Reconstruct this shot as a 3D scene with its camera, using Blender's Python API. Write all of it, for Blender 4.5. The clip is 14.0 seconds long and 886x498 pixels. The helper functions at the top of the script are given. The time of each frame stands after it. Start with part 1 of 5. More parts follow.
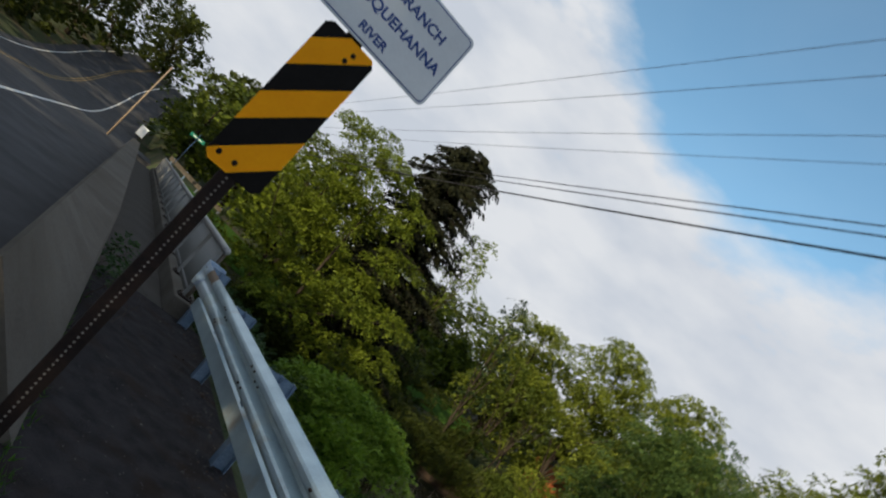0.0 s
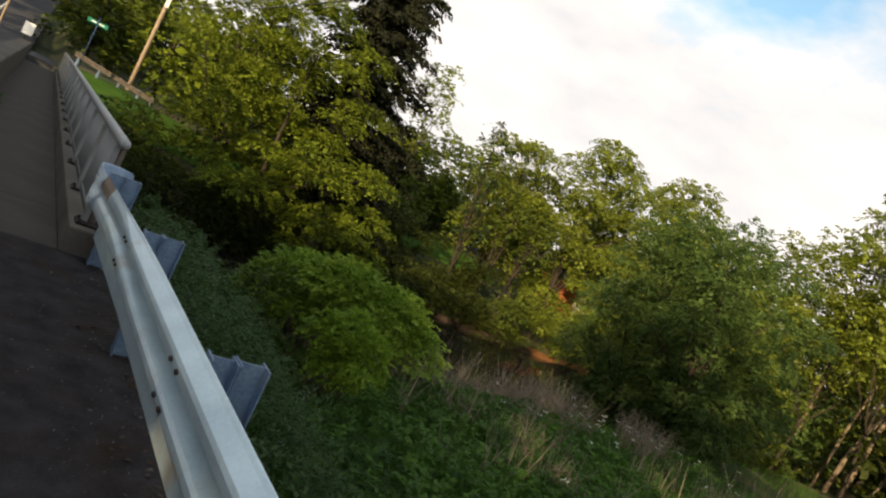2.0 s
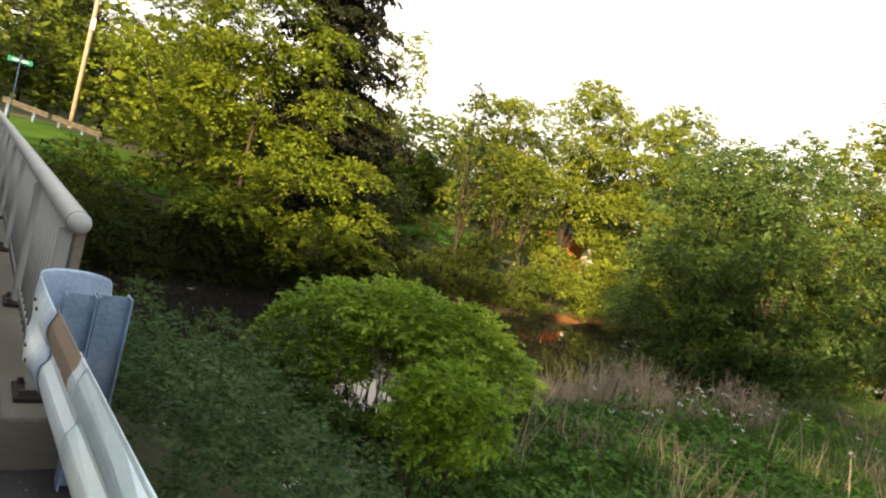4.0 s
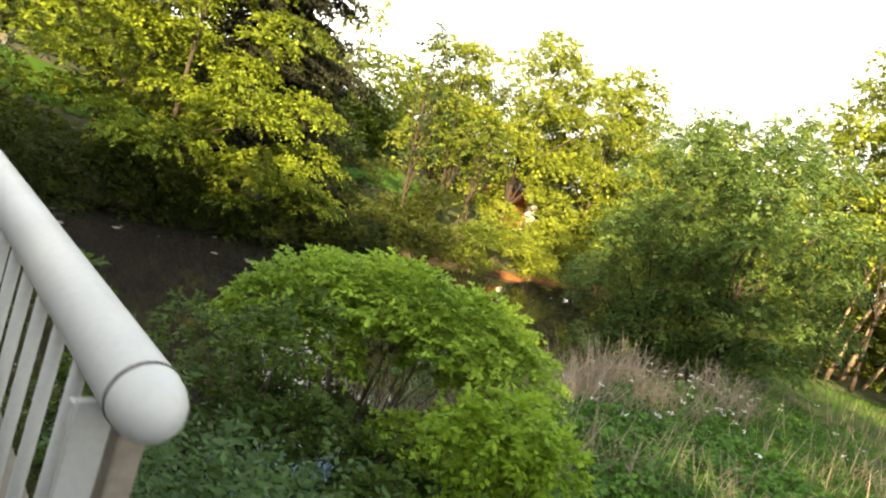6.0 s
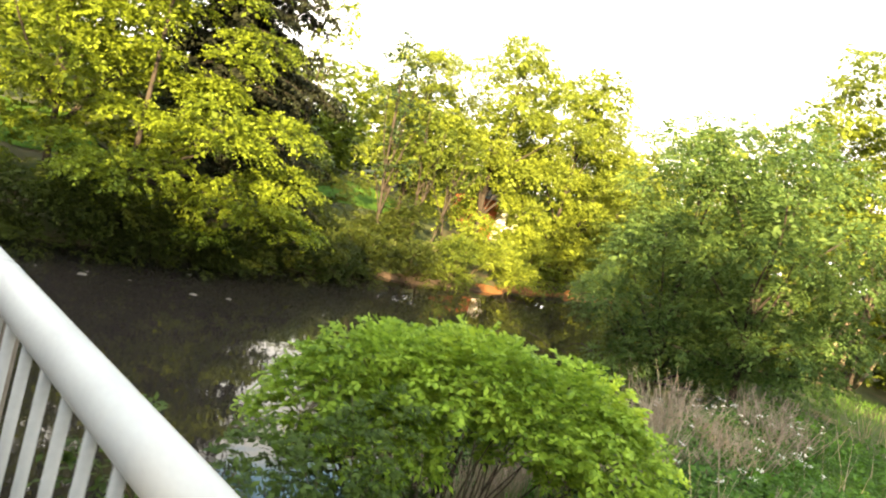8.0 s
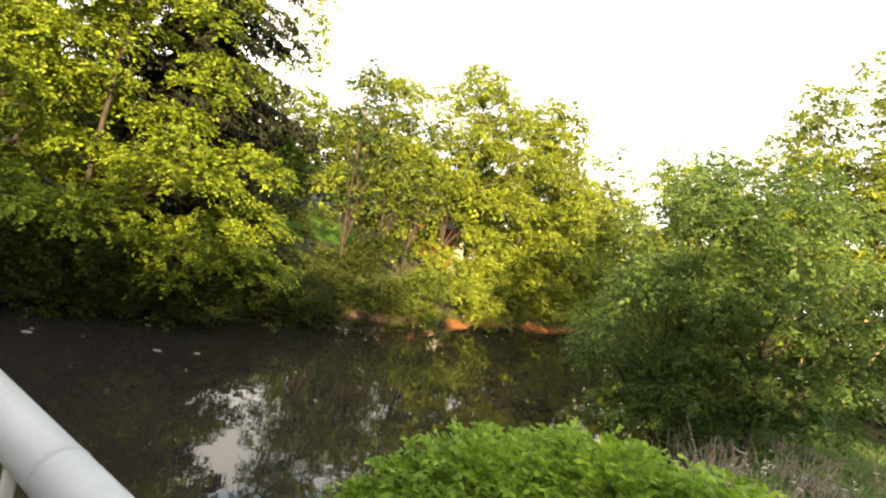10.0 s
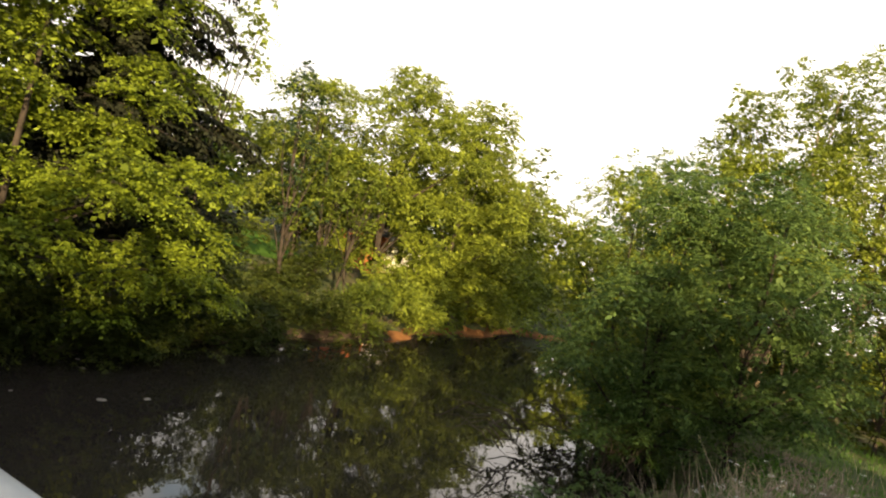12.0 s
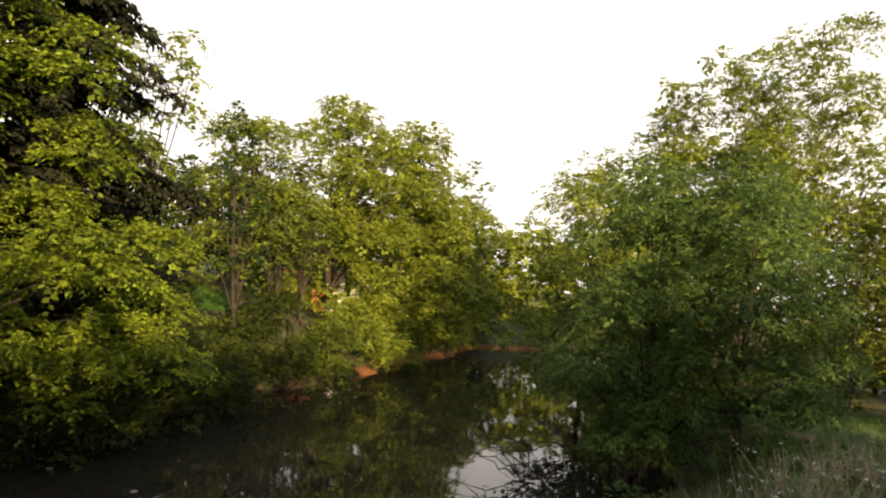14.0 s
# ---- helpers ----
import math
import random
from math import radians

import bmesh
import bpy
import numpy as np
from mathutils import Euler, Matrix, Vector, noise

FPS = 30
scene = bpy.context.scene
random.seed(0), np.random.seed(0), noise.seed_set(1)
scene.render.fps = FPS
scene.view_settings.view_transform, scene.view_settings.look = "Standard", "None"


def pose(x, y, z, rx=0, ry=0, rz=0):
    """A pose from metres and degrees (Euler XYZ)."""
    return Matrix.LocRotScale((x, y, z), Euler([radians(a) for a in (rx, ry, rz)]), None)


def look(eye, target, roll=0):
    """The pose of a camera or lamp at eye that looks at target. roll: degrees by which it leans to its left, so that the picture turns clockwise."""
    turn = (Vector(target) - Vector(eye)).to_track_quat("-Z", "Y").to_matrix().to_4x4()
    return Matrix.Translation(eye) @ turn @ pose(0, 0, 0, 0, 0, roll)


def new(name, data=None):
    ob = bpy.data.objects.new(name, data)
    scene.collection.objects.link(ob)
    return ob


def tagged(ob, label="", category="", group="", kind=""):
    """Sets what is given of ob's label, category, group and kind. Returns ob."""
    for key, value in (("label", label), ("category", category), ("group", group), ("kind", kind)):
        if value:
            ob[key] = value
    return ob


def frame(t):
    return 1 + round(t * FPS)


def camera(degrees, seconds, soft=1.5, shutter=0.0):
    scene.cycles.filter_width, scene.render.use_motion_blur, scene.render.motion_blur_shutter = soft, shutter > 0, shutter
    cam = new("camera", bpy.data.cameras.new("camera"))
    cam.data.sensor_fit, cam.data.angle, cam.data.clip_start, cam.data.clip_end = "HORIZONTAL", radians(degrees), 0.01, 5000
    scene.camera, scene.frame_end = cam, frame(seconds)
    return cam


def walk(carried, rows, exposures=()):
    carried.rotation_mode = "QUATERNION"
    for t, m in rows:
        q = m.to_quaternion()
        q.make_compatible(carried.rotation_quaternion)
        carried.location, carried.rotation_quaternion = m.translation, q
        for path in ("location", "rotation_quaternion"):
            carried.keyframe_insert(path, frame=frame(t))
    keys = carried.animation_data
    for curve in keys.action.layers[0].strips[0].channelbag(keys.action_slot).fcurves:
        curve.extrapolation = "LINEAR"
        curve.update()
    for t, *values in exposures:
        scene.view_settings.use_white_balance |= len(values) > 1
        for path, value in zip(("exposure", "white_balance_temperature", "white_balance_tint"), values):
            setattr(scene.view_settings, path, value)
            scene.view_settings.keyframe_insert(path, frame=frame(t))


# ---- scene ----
cam = camera(68.8, 14.0, soft=2.1, shutter=0.3)
PATH = [
    (0, (-1.183, -5.654, 1.613), (-0.346, -3.863, 1.915), 40.1),
    (0.5, (-0.824, -5.03, 1.659), (0.057, -3.241, 1.812), 32.2),
    (1, (-0.651, -4.465, 1.674), (0.439, -2.788, 1.634), 31.6),
    (1.5, (-0.415, -3.839, 1.706), (0.571, -2.101, 1.629), 25.8),
    (2, (-0.268, -3.211, 1.678), (0.867, -1.566, 1.607), 26.1),
    (2.2, (-0.205, -2.941, 1.676), (0.903, -1.28, 1.55), 23.1),
    (4.3, (0.163, 0.428, 1.5), (1.369, 2.018, 1.374), 14.5),
    (4.5, (0.182, 0.633, 1.484), (1.394, 2.215, 1.326), 16.1),
    (5, (0.201, 1.263, 1.476), (1.448, 2.811, 1.26), 16.1),
    (5.5, (0.209, 1.848, 1.474), (1.514, 3.35, 1.271), 15.6),
    (6, (0.209, 2.442, 1.477), (1.611, 3.85, 1.248), 19.2),
    (6.5, (0.213, 3.042, 1.502), (1.596, 4.458, 1.217), 19.6),
    (7, (0.235, 3.655, 1.548), (1.725, 4.968, 1.314), 19.2),
    (7.5, (0.13, 4.221, 1.578), (1.643, 5.509, 1.355), 18.5),
    (8, (0.054, 4.763, 1.6), (1.552, 6.076, 1.425), 16.5),
    (8.2, (0.068, 5.029, 1.601), (1.628, 6.274, 1.477), 16.2),
    (10.3, (0.002, 7.716, 1.628), (1.637, 8.868, 1.607), 16.2),
    (10.5, (-0.008, 7.988, 1.632), (1.662, 9.088, 1.652), 16.2),
    (11, (-0.01, 8.637, 1.612), (1.675, 9.715, 1.626), 14.8),
    (11.5, (-0.009, 9.233, 1.621), (1.698, 10.272, 1.699), 13.3),
    (12, (-0.052, 9.855, 1.621), (1.707, 10.807, 1.642), 14.2),
    (12.5, (-0.040, 10.315, 1.622), (1.694, 11.311, 1.65), 11.2),
    (13, (-0.063, 10.779, 1.632), (1.78, 11.553, 1.687), 8.9),
    (13.5, (-0.074, 11.165, 1.62), (1.743, 11.999, 1.68), 3.6),
    (14, (-0.1, 11.705, 1.614), (1.746, 12.465, 1.733), 6.1),
]
walk(cam, [(t, look(eye, target, roll)) for t, eye, target, roll in PATH],
     [(0.0, 0.46, 6050, 9), (1.0, 0.52, 6500, 11), (2.2, 1.14, 7050, 12), (4.3, 2.2, 7500, 11), (5.5, 2.74, 7500, 9), (7.0, 3.2, 7600, 8), (8.2, 3.34, 7600, 8),
      (10.3, 2.58, 7500, 11), (12.0, 1.88, 7400, 12), (14.0, 1.56, 7400, 13)])

# ---------------------------------------------------------------- world and sun
SUN_TRAVEL = Vector((0.75, 0.66, -0.25)).normalized()
world = bpy.data.worlds.new("world")
scene.world = world
world.use_nodes = True
wn, wl = world.node_tree.nodes, world.node_tree.links
wn.clear()
sky = wn.new("ShaderNodeTexSky")
sky.sky_type = "NISHITA"
sky.sun_disc = False
sky.sun_elevation = math.asin(-SUN_TRAVEL.z)
sky.sun_rotation = math.atan2(-SUN_TRAVEL.x, -SUN_TRAVEL.y)
sky.air_density, sky.dust_density, sky.ozone_density = 1.0, 0.2, 0.6
bg_sky = wn.new("ShaderNodeBackground")
bg_sky.inputs["Strength"].default_value = 0.15
tone = wn.new("ShaderNodeHueSaturation")
tone.inputs["Hue"].default_value = 0.487
tone.inputs["Saturation"].default_value = 1.2
tone.inputs["Value"].default_value = 0.92
wl.new(sky.outputs["Color"], tone.inputs["Color"])
wl.new(tone.outputs["Color"], bg_sky.inputs["Color"])
bg_cloud = wn.new("ShaderNodeBackground")
bg_cloud.inputs["Color"].default_value = (1.0, 0.97, 0.95, 1)
bg_cloud.inputs["Strength"].default_value = 0.56
tc = wn.new("ShaderNodeTexCoord")
stretch = wn.new("ShaderNodeMapping")
stretch.inputs["Scale"].default_value = (1.5, 1.5, 3.2)
stretch.inputs["Location"].default_value = (0.35, 0.1, 0.25)
wl.new(tc.outputs["Generated"], stretch.inputs["Vector"])
puff = wn.new("ShaderNodeTexNoise")
puff.inputs["Scale"].default_value = 1.7
puff.inputs["Detail"].default_value = 9
puff.inputs["Roughness"].default_value = 0.56
wl.new(stretch.outputs["Vector"], puff.inputs["Vector"])
puff_ramp = wn.new("ShaderNodeValToRGB")
puff_ramp.color_ramp.elements[0].color = (0.08, 0.08, 0.08, 1)
puff_ramp.color_ramp.elements[0].position = 0.42
puff_ramp.color_ramp.elements[1].position = 0.62
sky_mix = wn.new("ShaderNodeMixShader")
shade = wn.new("ShaderNodeTexNoise")
shade.inputs["Scale"].default_value = 3.4
shade.inputs["Detail"].default_value = 7
wl.new(stretch.outputs["Vector"], shade.inputs["Vector"])
cloud_tone = wn.new("ShaderNodeValToRGB")
cloud_tone.color_ramp.elements[0].position, cloud_tone.color_ramp.elements[1].position = 0.36, 0.60
cloud_tone.color_ramp.elements[0].color = (0.78, 0.80, 0.84, 1)
cloud_tone.color_ramp.elements[1].color = (1.0, 0.98, 0.96, 1)
wl.new(shade.outputs["Fac"], cloud_tone.inputs["Fac"])
wl.new(cloud_tone.outputs["Color"], bg_cloud.inputs["Color"])
split = wn.new("ShaderNodeSeparateXYZ")
wl.new(tc.outputs["Generated"], split.inputs["Vector"])
haze = wn.new("ShaderNodeMapRange")
haze.interpolation_type = "SMOOTHSTEP"
haze.inputs["From Min"].default_value, haze.inputs["From Max"].default_value = 0.15, 0.60
haze.inputs["To Min"].default_value, haze.inputs["To Max"].default_value = 0.30, 0.0
wl.new(split.outputs["Z"], haze.inputs["Value"])
veil = wn.new("ShaderNodeMath")
veil.operation = "ADD"
wl.new(puff.outputs["Fac"], veil.inputs[0])
wl.new(haze.outputs["Result"], veil.inputs[1])
clear = wn.new("ShaderNodeVectorMath")
clear.operation = "DOT_PRODUCT"
wl.new(tc.outputs["Generated"], clear.inputs[0])
clear.inputs[1].default_value = (0.50, 0.52, 0.69)
clearing = wn.new("ShaderNodeMapRange")
clearing.interpolation_type = "SMOOTHSTEP"
clearing.inputs["From Min"].default_value, clearing.inputs["From Max"].default_value = 0.925, 0.985
clearing.inputs["To Max"].default_value = 0.30
wl.new(clear.outputs["Value"], clearing.inputs["Value"])
cover = wn.new("ShaderNodeMath")
cover.operation = "SUBTRACT"
wl.new(veil.outputs[0], cover.inputs[0])
wl.new(clearing.outputs["Result"], cover.inputs[1])
wl.new(cover.outputs[0], puff_ramp.inputs["Fac"])
wl.new(puff_ramp.outputs["Color"], sky_mix.inputs["Fac"])
wl.new(bg_sky.outputs["Background"], sky_mix.inputs[1])
wl.new(bg_cloud.outputs["Background"], sky_mix.inputs[2])
world_out = wn.new("ShaderNodeOutputWorld")
wl.new(sky_mix.outputs["Shader"], world_out.inputs["Surface"])

sun = new("sun", bpy.data.lights.new("sun", "SUN"))
sun.data.energy = 5.0
sun.data.angle = radians(0.6)
sun.data.color = (1.0, 0.80, 0.50)
sun.matrix_basis = look((0, 0, 30), Vector((0, 0, 30)) + SUN_TRAVEL)


# ---------------------------------------------------------------- materials
def material(name):
    m = bpy.data.materials.new(name)
    m.use_nodes = True
    return m, m.node_tree.nodes, m.node_tree.links, m.node_tree.nodes["Principled BSDF"]


def solid(name, dark, light, scale=8.0, rough=0.6, metal=0.0, bump=0.2, fine=60.0, bump_size=0.01, stain=None, stain_at=(0.55, 0.7), gloss=0.3):
    """A surface with two scales of variation and fine relief."""
    m, n, l, p = material(name)
    co = n.new("ShaderNodeTexCoord")
    big, small = n.new("ShaderNodeTexNoise"), n.new("ShaderNodeTexNoise")
    for node, s, d in ((big, scale, 6), (small, fine, 3)):
        node.inputs["Scale"].default_value = s
        node.inputs["Detail"].default_value = d
        l.new(co.outputs["Object"], node.inputs["Vector"])
    blend = n.new("ShaderNodeMix")
    blend.data_type = "RGBA"
    blend.inputs["A"].default_value = (*dark, 1)
    blend.inputs["B"].default_value = (*light, 1)
    add = n.new("ShaderNodeMath")
    add.operation = "MULTIPLY_ADD"
    l.new(small.outputs["Fac"], add.inputs[0])
    add.inputs[1].default_value = 0.5
    l.new(big.outputs["Fac"], add.inputs[2])
    spread = n.new("ShaderNodeMapRange")
    spread.inputs["From Min"].default_value = 0.45
    spread.inputs["From Max"].default_value = 1.05
    l.new(add.outputs[0], spread.inputs["Value"])
    l.new(spread.outputs["Result"], blend.inputs["Factor"])
    colour = blend.outputs["Result"]
    if stain:
        spots = n.new("ShaderNodeTexNoise")
        spots.inputs["Scale"].default_value = scale * 0.45
        spots.inputs["Detail"].default_value = 8
        l.new(co.outputs["Object"], spots.inputs["Vector"])
        ramp = n.new("ShaderNodeMapRange")
        ramp.inputs["From Min"].default_value, ramp.inputs["From Max"].default_value = stain_at
        l.new(spots.outputs["Fac"], ramp.inputs["Value"])
        over = n.new("ShaderNodeMix")
        over.data_type = "RGBA"
        l.new(ramp.outputs["Result"], over.inputs["Factor"])
        l.new(colour, over.inputs["A"])
        over.inputs["B"].default_value = (*stain, 1)
        colour = over.outputs["Result"]
    l.new(colour, p.inputs["Base Color"])
    p.inputs["Roughness"].default_value = rough
    p.inputs["Metallic"].default_value = metal
    p.inputs["Specular IOR Level"].default_value = gloss
    if bump:
        b = n.new("ShaderNodeBump")
        b.inputs["Strength"].default_value = bump
        b.inputs["Distance"].default_value = bump_size
        l.new(add.outputs[0], b.inputs["Height"])
        l.new(b.outputs["Normal"], p.inputs["Normal"])
    return m


def foliage(name, dark, light, glow=0.45, rough=0.5):
    """Leaves: every leaf has its own shade, and lets some light through."""
    m, n, l, p = material(name)
    geo = n.new("ShaderNodeNewGeometry")
    co = n.new("ShaderNodeTexCoord")
    patch = n.new("ShaderNodeTexNoise")
    patch.inputs["Scale"].default_value = 0.45
    patch.inputs["Detail"].default_value = 3
    l.new(co.outputs["Object"], patch.inputs["Vector"])
    sway = n.new("ShaderNodeMath")
    sway.operation = "MULTIPLY_ADD"
    l.new(geo.outputs["Random Per Island"], sway.inputs[0])
    sway.inputs[1].default_value = 0.6
    wide = n.new("ShaderNodeMapRange")
    wide.inputs["From Min"].default_value, wide.inputs["From Max"].default_value = 0.3, 0.7
    wide.inputs["To Max"].default_value = 0.4
    l.new(patch.outputs["Fac"], wide.inputs["Value"])
    l.new(wide.outputs["Result"], sway.inputs[2])
    blend = n.new("ShaderNodeMix")
    blend.data_type = "RGBA"
    blend.inputs["A"].default_value = (*dark, 1)
    blend.inputs["B"].default_value = (*light, 1)
    l.new(sway.outputs[0], blend.inputs["Factor"])
    l.new(blend.outputs["Result"], p.inputs["Base Color"])
    p.inputs["Roughness"].default_value = rough
    p.inputs["Specular IOR Level"].default_value = 0.12
    thin = n.new("ShaderNodeBsdfTranslucent")
    l.new(blend.outputs["Result"], thin.inputs["Color"])
    mix = n.new("ShaderNodeMixShader")
    mix.inputs["Fac"].default_value = glow
    l.new(p.outputs["BSDF"], mix.inputs[1])
    l.new(thin.outputs["BSDF"], mix.inputs[2])
    l.new(mix.outputs["Shader"], n["Material Output"].inputs["Surface"])
    return m


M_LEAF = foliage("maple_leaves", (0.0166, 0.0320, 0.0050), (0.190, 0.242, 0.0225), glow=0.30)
M_LEAF_MID = foliage("ash_leaves", (0.03002, 0.05214, 0.00869), (0.1225, 0.1541, 0.02212), glow=0.30)
# sunlit look put into a lighter, yellower leaf colour for ashes, willows and shrubs
M_LEAF_GOLD = foliage("sunlit_tone_leaves", (0.026, 0.044, 0.008), (0.240, 0.288, 0.036), glow=0.30)
M_LEAF_COOL = foliage("willow_leaves", (0.0205, 0.0505, 0.0150), (0.124, 0.186, 0.0485))
M_LEAF_AIRY = foliage("airy_leaves", (0.040, 0.064, 0.013), (0.235, 0.280, 0.048), glow=0.45)
M_LOCUST = foliage("locust_leaves", (0.010, 0.022, 0.009), (0.036, 0.060, 0.021), glow=0.3)
# dark leaf colour that also carries the shade on the far bank's shrubs
M_LEAF_DARK = foliage("shade_dark_leaves", (0.01738, 0.03002, 0.00632), (0.06715, 0.08058, 0.01422))
M_LEAF_BUSH = foliage("bush_leaves", (0.052, 0.112, 0.012), (0.33, 0.46, 0.054), glow=0.4)
M_LEAF_LIME = foliage("lime_leaves", (0.075, 0.145, 0.012), (0.25, 0.37, 0.032), glow=0.45)
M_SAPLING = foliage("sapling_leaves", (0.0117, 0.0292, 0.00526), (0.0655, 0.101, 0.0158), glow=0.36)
M_NEEDLE = foliage("spruce_needles", (0.006, 0.008, 0.005), (0.020, 0.023, 0.010), glow=0.06, rough=0.9)
M_GRASS = foliage("grass_blades", (0.03002, 0.07742, 0.01106), (0.0869, 0.1778, 0.02449), glow=0.35)
M_WEED = foliage("weed_leaves", (0.01264, 0.03476, 0.00948), (0.05925, 0.1067, 0.0316), glow=0.35)
M_DRY = foliage("dry_stalks", (0.1343, 0.09875, 0.06715), (0.3634, 0.3002, 0.2133), glow=0.15)
M_LITTER = foliage("leaf_litter", (0.020, 0.013, 0.010), (0.075, 0.044, 0.026), glow=0.1)
M_PETAL = foliage("white_petals", (0.42, 0.42, 0.37), (0.66, 0.66, 0.62), glow=0.3)
M_BARK = solid("bark", (0.014, 0.011, 0.009), (0.050, 0.040, 0.031), 3.0, 0.9, bump=0.8, fine=18, bump_size=0.03, gloss=0.1)
M_BARK_PALE = solid("pale_bark", (0.079, 0.05925, 0.0395), (0.2212, 0.1738, 0.1225), 2.5, 0.85, bump=0.7, fine=16, bump_size=0.03, gloss=0.1)
M_CANE = solid("dead_canes", (0.1264, 0.09085, 0.06715), (0.316, 0.2449, 0.1896), 3, 0.9, bump=0.2, gloss=0.1)
M_TWIG = solid("twigs", (0.032, 0.023, 0.018), (0.11, 0.08, 0.058), 5, 0.9, bump=0.3, gloss=0.1)
M_SOIL = solid("grassy_soil", (0.01738, 0.02686, 0.0079), (0.0553, 0.0711, 0.02212), 0.7, 0.95, bump=0.8, fine=9, bump_size=0.08, stain=(0.085, 0.06, 0.035), stain_at=(0.5, 0.68))
M_LAWN = solid("mown_lawn", (0.0237, 0.05925, 0.0079), (0.05925, 0.1185, 0.01738), 0.8, 0.95, bump=0.8, fine=30, bump_size=0.03, gloss=0.05)
M_CLAY = solid("red_clay", (0.117, 0.0522, 0.0234), (0.297, 0.1395, 0.0558), 1.2, 0.95, bump=0.9, fine=10, bump_size=0.06, gloss=0.1)
# the clay bank again, with the trees' shade put into a duller brown
M_CLAY_SHADED = solid("shaded_clay", (0.040, 0.029, 0.022), (0.105, 0.074, 0.054), 1.4, 0.9, bump=0.9, fine=10, bump_size=0.06, gloss=0.1)
M_GRAVEL = solid("dark_gravel", (0.0135, 0.0125, 0.0133), (0.050, 0.045, 0.046), 5, 0.9, bump=1.0, fine=70, bump_size=0.02, stain=(0.03, 0.020, 0.014), stain_at=(0.5, 0.75), gloss=0.06)
M_ASPHALT = solid("asphalt", (0.034, 0.034, 0.037), (0.075, 0.075, 0.079), 1.2, 0.85, bump=0.4, fine=110, bump_size=0.006, stain=(0.024, 0.024, 0.026), stain_at=(0.55, 0.8), gloss=0.15)
M_CONCRETE = solid("worn_concrete", (0.076, 0.0664, 0.056), (0.14, 0.1256, 0.1072), 1.6, 0.9, bump=0.5, fine=45, bump_size=0.008, stain=(0.070, 0.060, 0.047), stain_at=(0.42, 0.78), gloss=0.1)
M_WALK = solid("stained_pavement", (0.044, 0.0392, 0.0344), (0.092, 0.0832, 0.0728), 1.8, 0.92, bump=0.5, fine=50, bump_size=0.008, stain=(0.050, 0.043, 0.035), stain_at=(0.42, 0.80), gloss=0.1)
M_RAIL = solid("galvanised_paint", (0.18, 0.184, 0.184), (0.252, 0.252, 0.248), 4.0, 0.55, bump=0.12, fine=90, bump_size=0.003, stain=(0.21, 0.20, 0.18), stain_at=(0.58, 0.8))
M_PIPE = solid("white_pipe_paint", (0.225, 0.231, 0.234), (0.293, 0.3, 0.303), 5.0, 0.45, bump=0.1, fine=80, bump_size=0.002, stain=(0.20, 0.19, 0.175), stain_at=(0.58, 0.85))
M_BEAM = solid("galvanised_steel", (0.39, 0.49, 0.54), (0.58, 0.70, 0.74), 3.5, 0.42, metal=0.35, bump=0.12, fine=70, bump_size=0.003, stain=(0.36, 0.29, 0.21), stain_at=(0.6, 0.74))
# the blue imitates the sky mirrored in the zinc
M_WING = solid("sky_tinted_zinc", (0.13, 0.26, 0.46), (0.56, 0.66, 0.76), 4.0, 0.42, metal=0.3, bump=0.12, fine=60, bump_size=0.003, stain=(0.50, 0.53, 0.54), stain_at=(0.55, 0.75))
M_SCRAPE = solid("scraped_steel", (0.52, 0.598, 0.65), (0.702, 0.78, 0.819), 3.0, 0.42, metal=0.3, bump=0.12, fine=60, bump_size=0.003)
n_s, l_s = M_SCRAPE.node_tree.nodes, M_SCRAPE.node_tree.links
p_s = n_s["Principled BSDF"]
co_s = n_s.new("ShaderNodeTexCoord")
ragged = n_s.new("ShaderNodeTexNoise")
ragged.inputs["Scale"].default_value, ragged.inputs["Detail"].default_value = 11.0, 8
l_s.new(co_s.outputs["Object"], ragged.inputs["Vector"])
wobble = n_s.new("ShaderNodeVectorMath")
wobble.operation = "MULTIPLY_ADD"
wobble.inputs[1].default_value = (0.0, 0.30, 0.085)
l_s.new(ragged.outputs["Color"], wobble.inputs[0])
l_s.new(co_s.outputs["Object"], wobble.inputs[2])
axes_s = n_s.new("ShaderNodeSeparateXYZ")
l_s.new(wobble.outputs["Vector"], axes_s.inputs["Vector"])
tests = []
for axis, mode, edge in (("Y", "GREATER_THAN", 2.31), ("Z", "GREATER_THAN", 0.760)):
    t_s = n_s.new("ShaderNodeMath")
    t_s.operation = mode
    l_s.new(axes_s.outputs[axis], t_s.inputs[0])
    t_s.inputs[1].default_value = edge
    tests.append(t_s)
both_s = n_s.new("ShaderNodeMath")
both_s.operation = "MULTIPLY"
l_s.new(tests[0].outputs[0], both_s.inputs[0])
l_s.new(tests[1].outputs[0], both_s.inputs[1])
bare_s = n_s.new("ShaderNodeMix")
bare_s.data_type = "RGBA"
bare_s.inputs["B"].default_value = (0.27, 0.205, 0.155, 1)
l_s.new(both_s.outputs[0], bare_s.inputs["Factor"])
l_s.new(p_s.inputs["Base Color"].links[0].from_socket, bare_s.inputs["A"])
l_s.new(bare_s.outputs["Result"], p_s.inputs["Base Color"])
# post zinc, likewise coloured blue for the reflected sky
M_POST = solid("sky_tinted_post", (0.056, 0.104, 0.192), (0.264, 0.368, 0.496), 5.0, 0.42, metal=0.4, bump=0.1, stain=(0.13, 0.105, 0.10), stain_at=(0.5, 0.72))
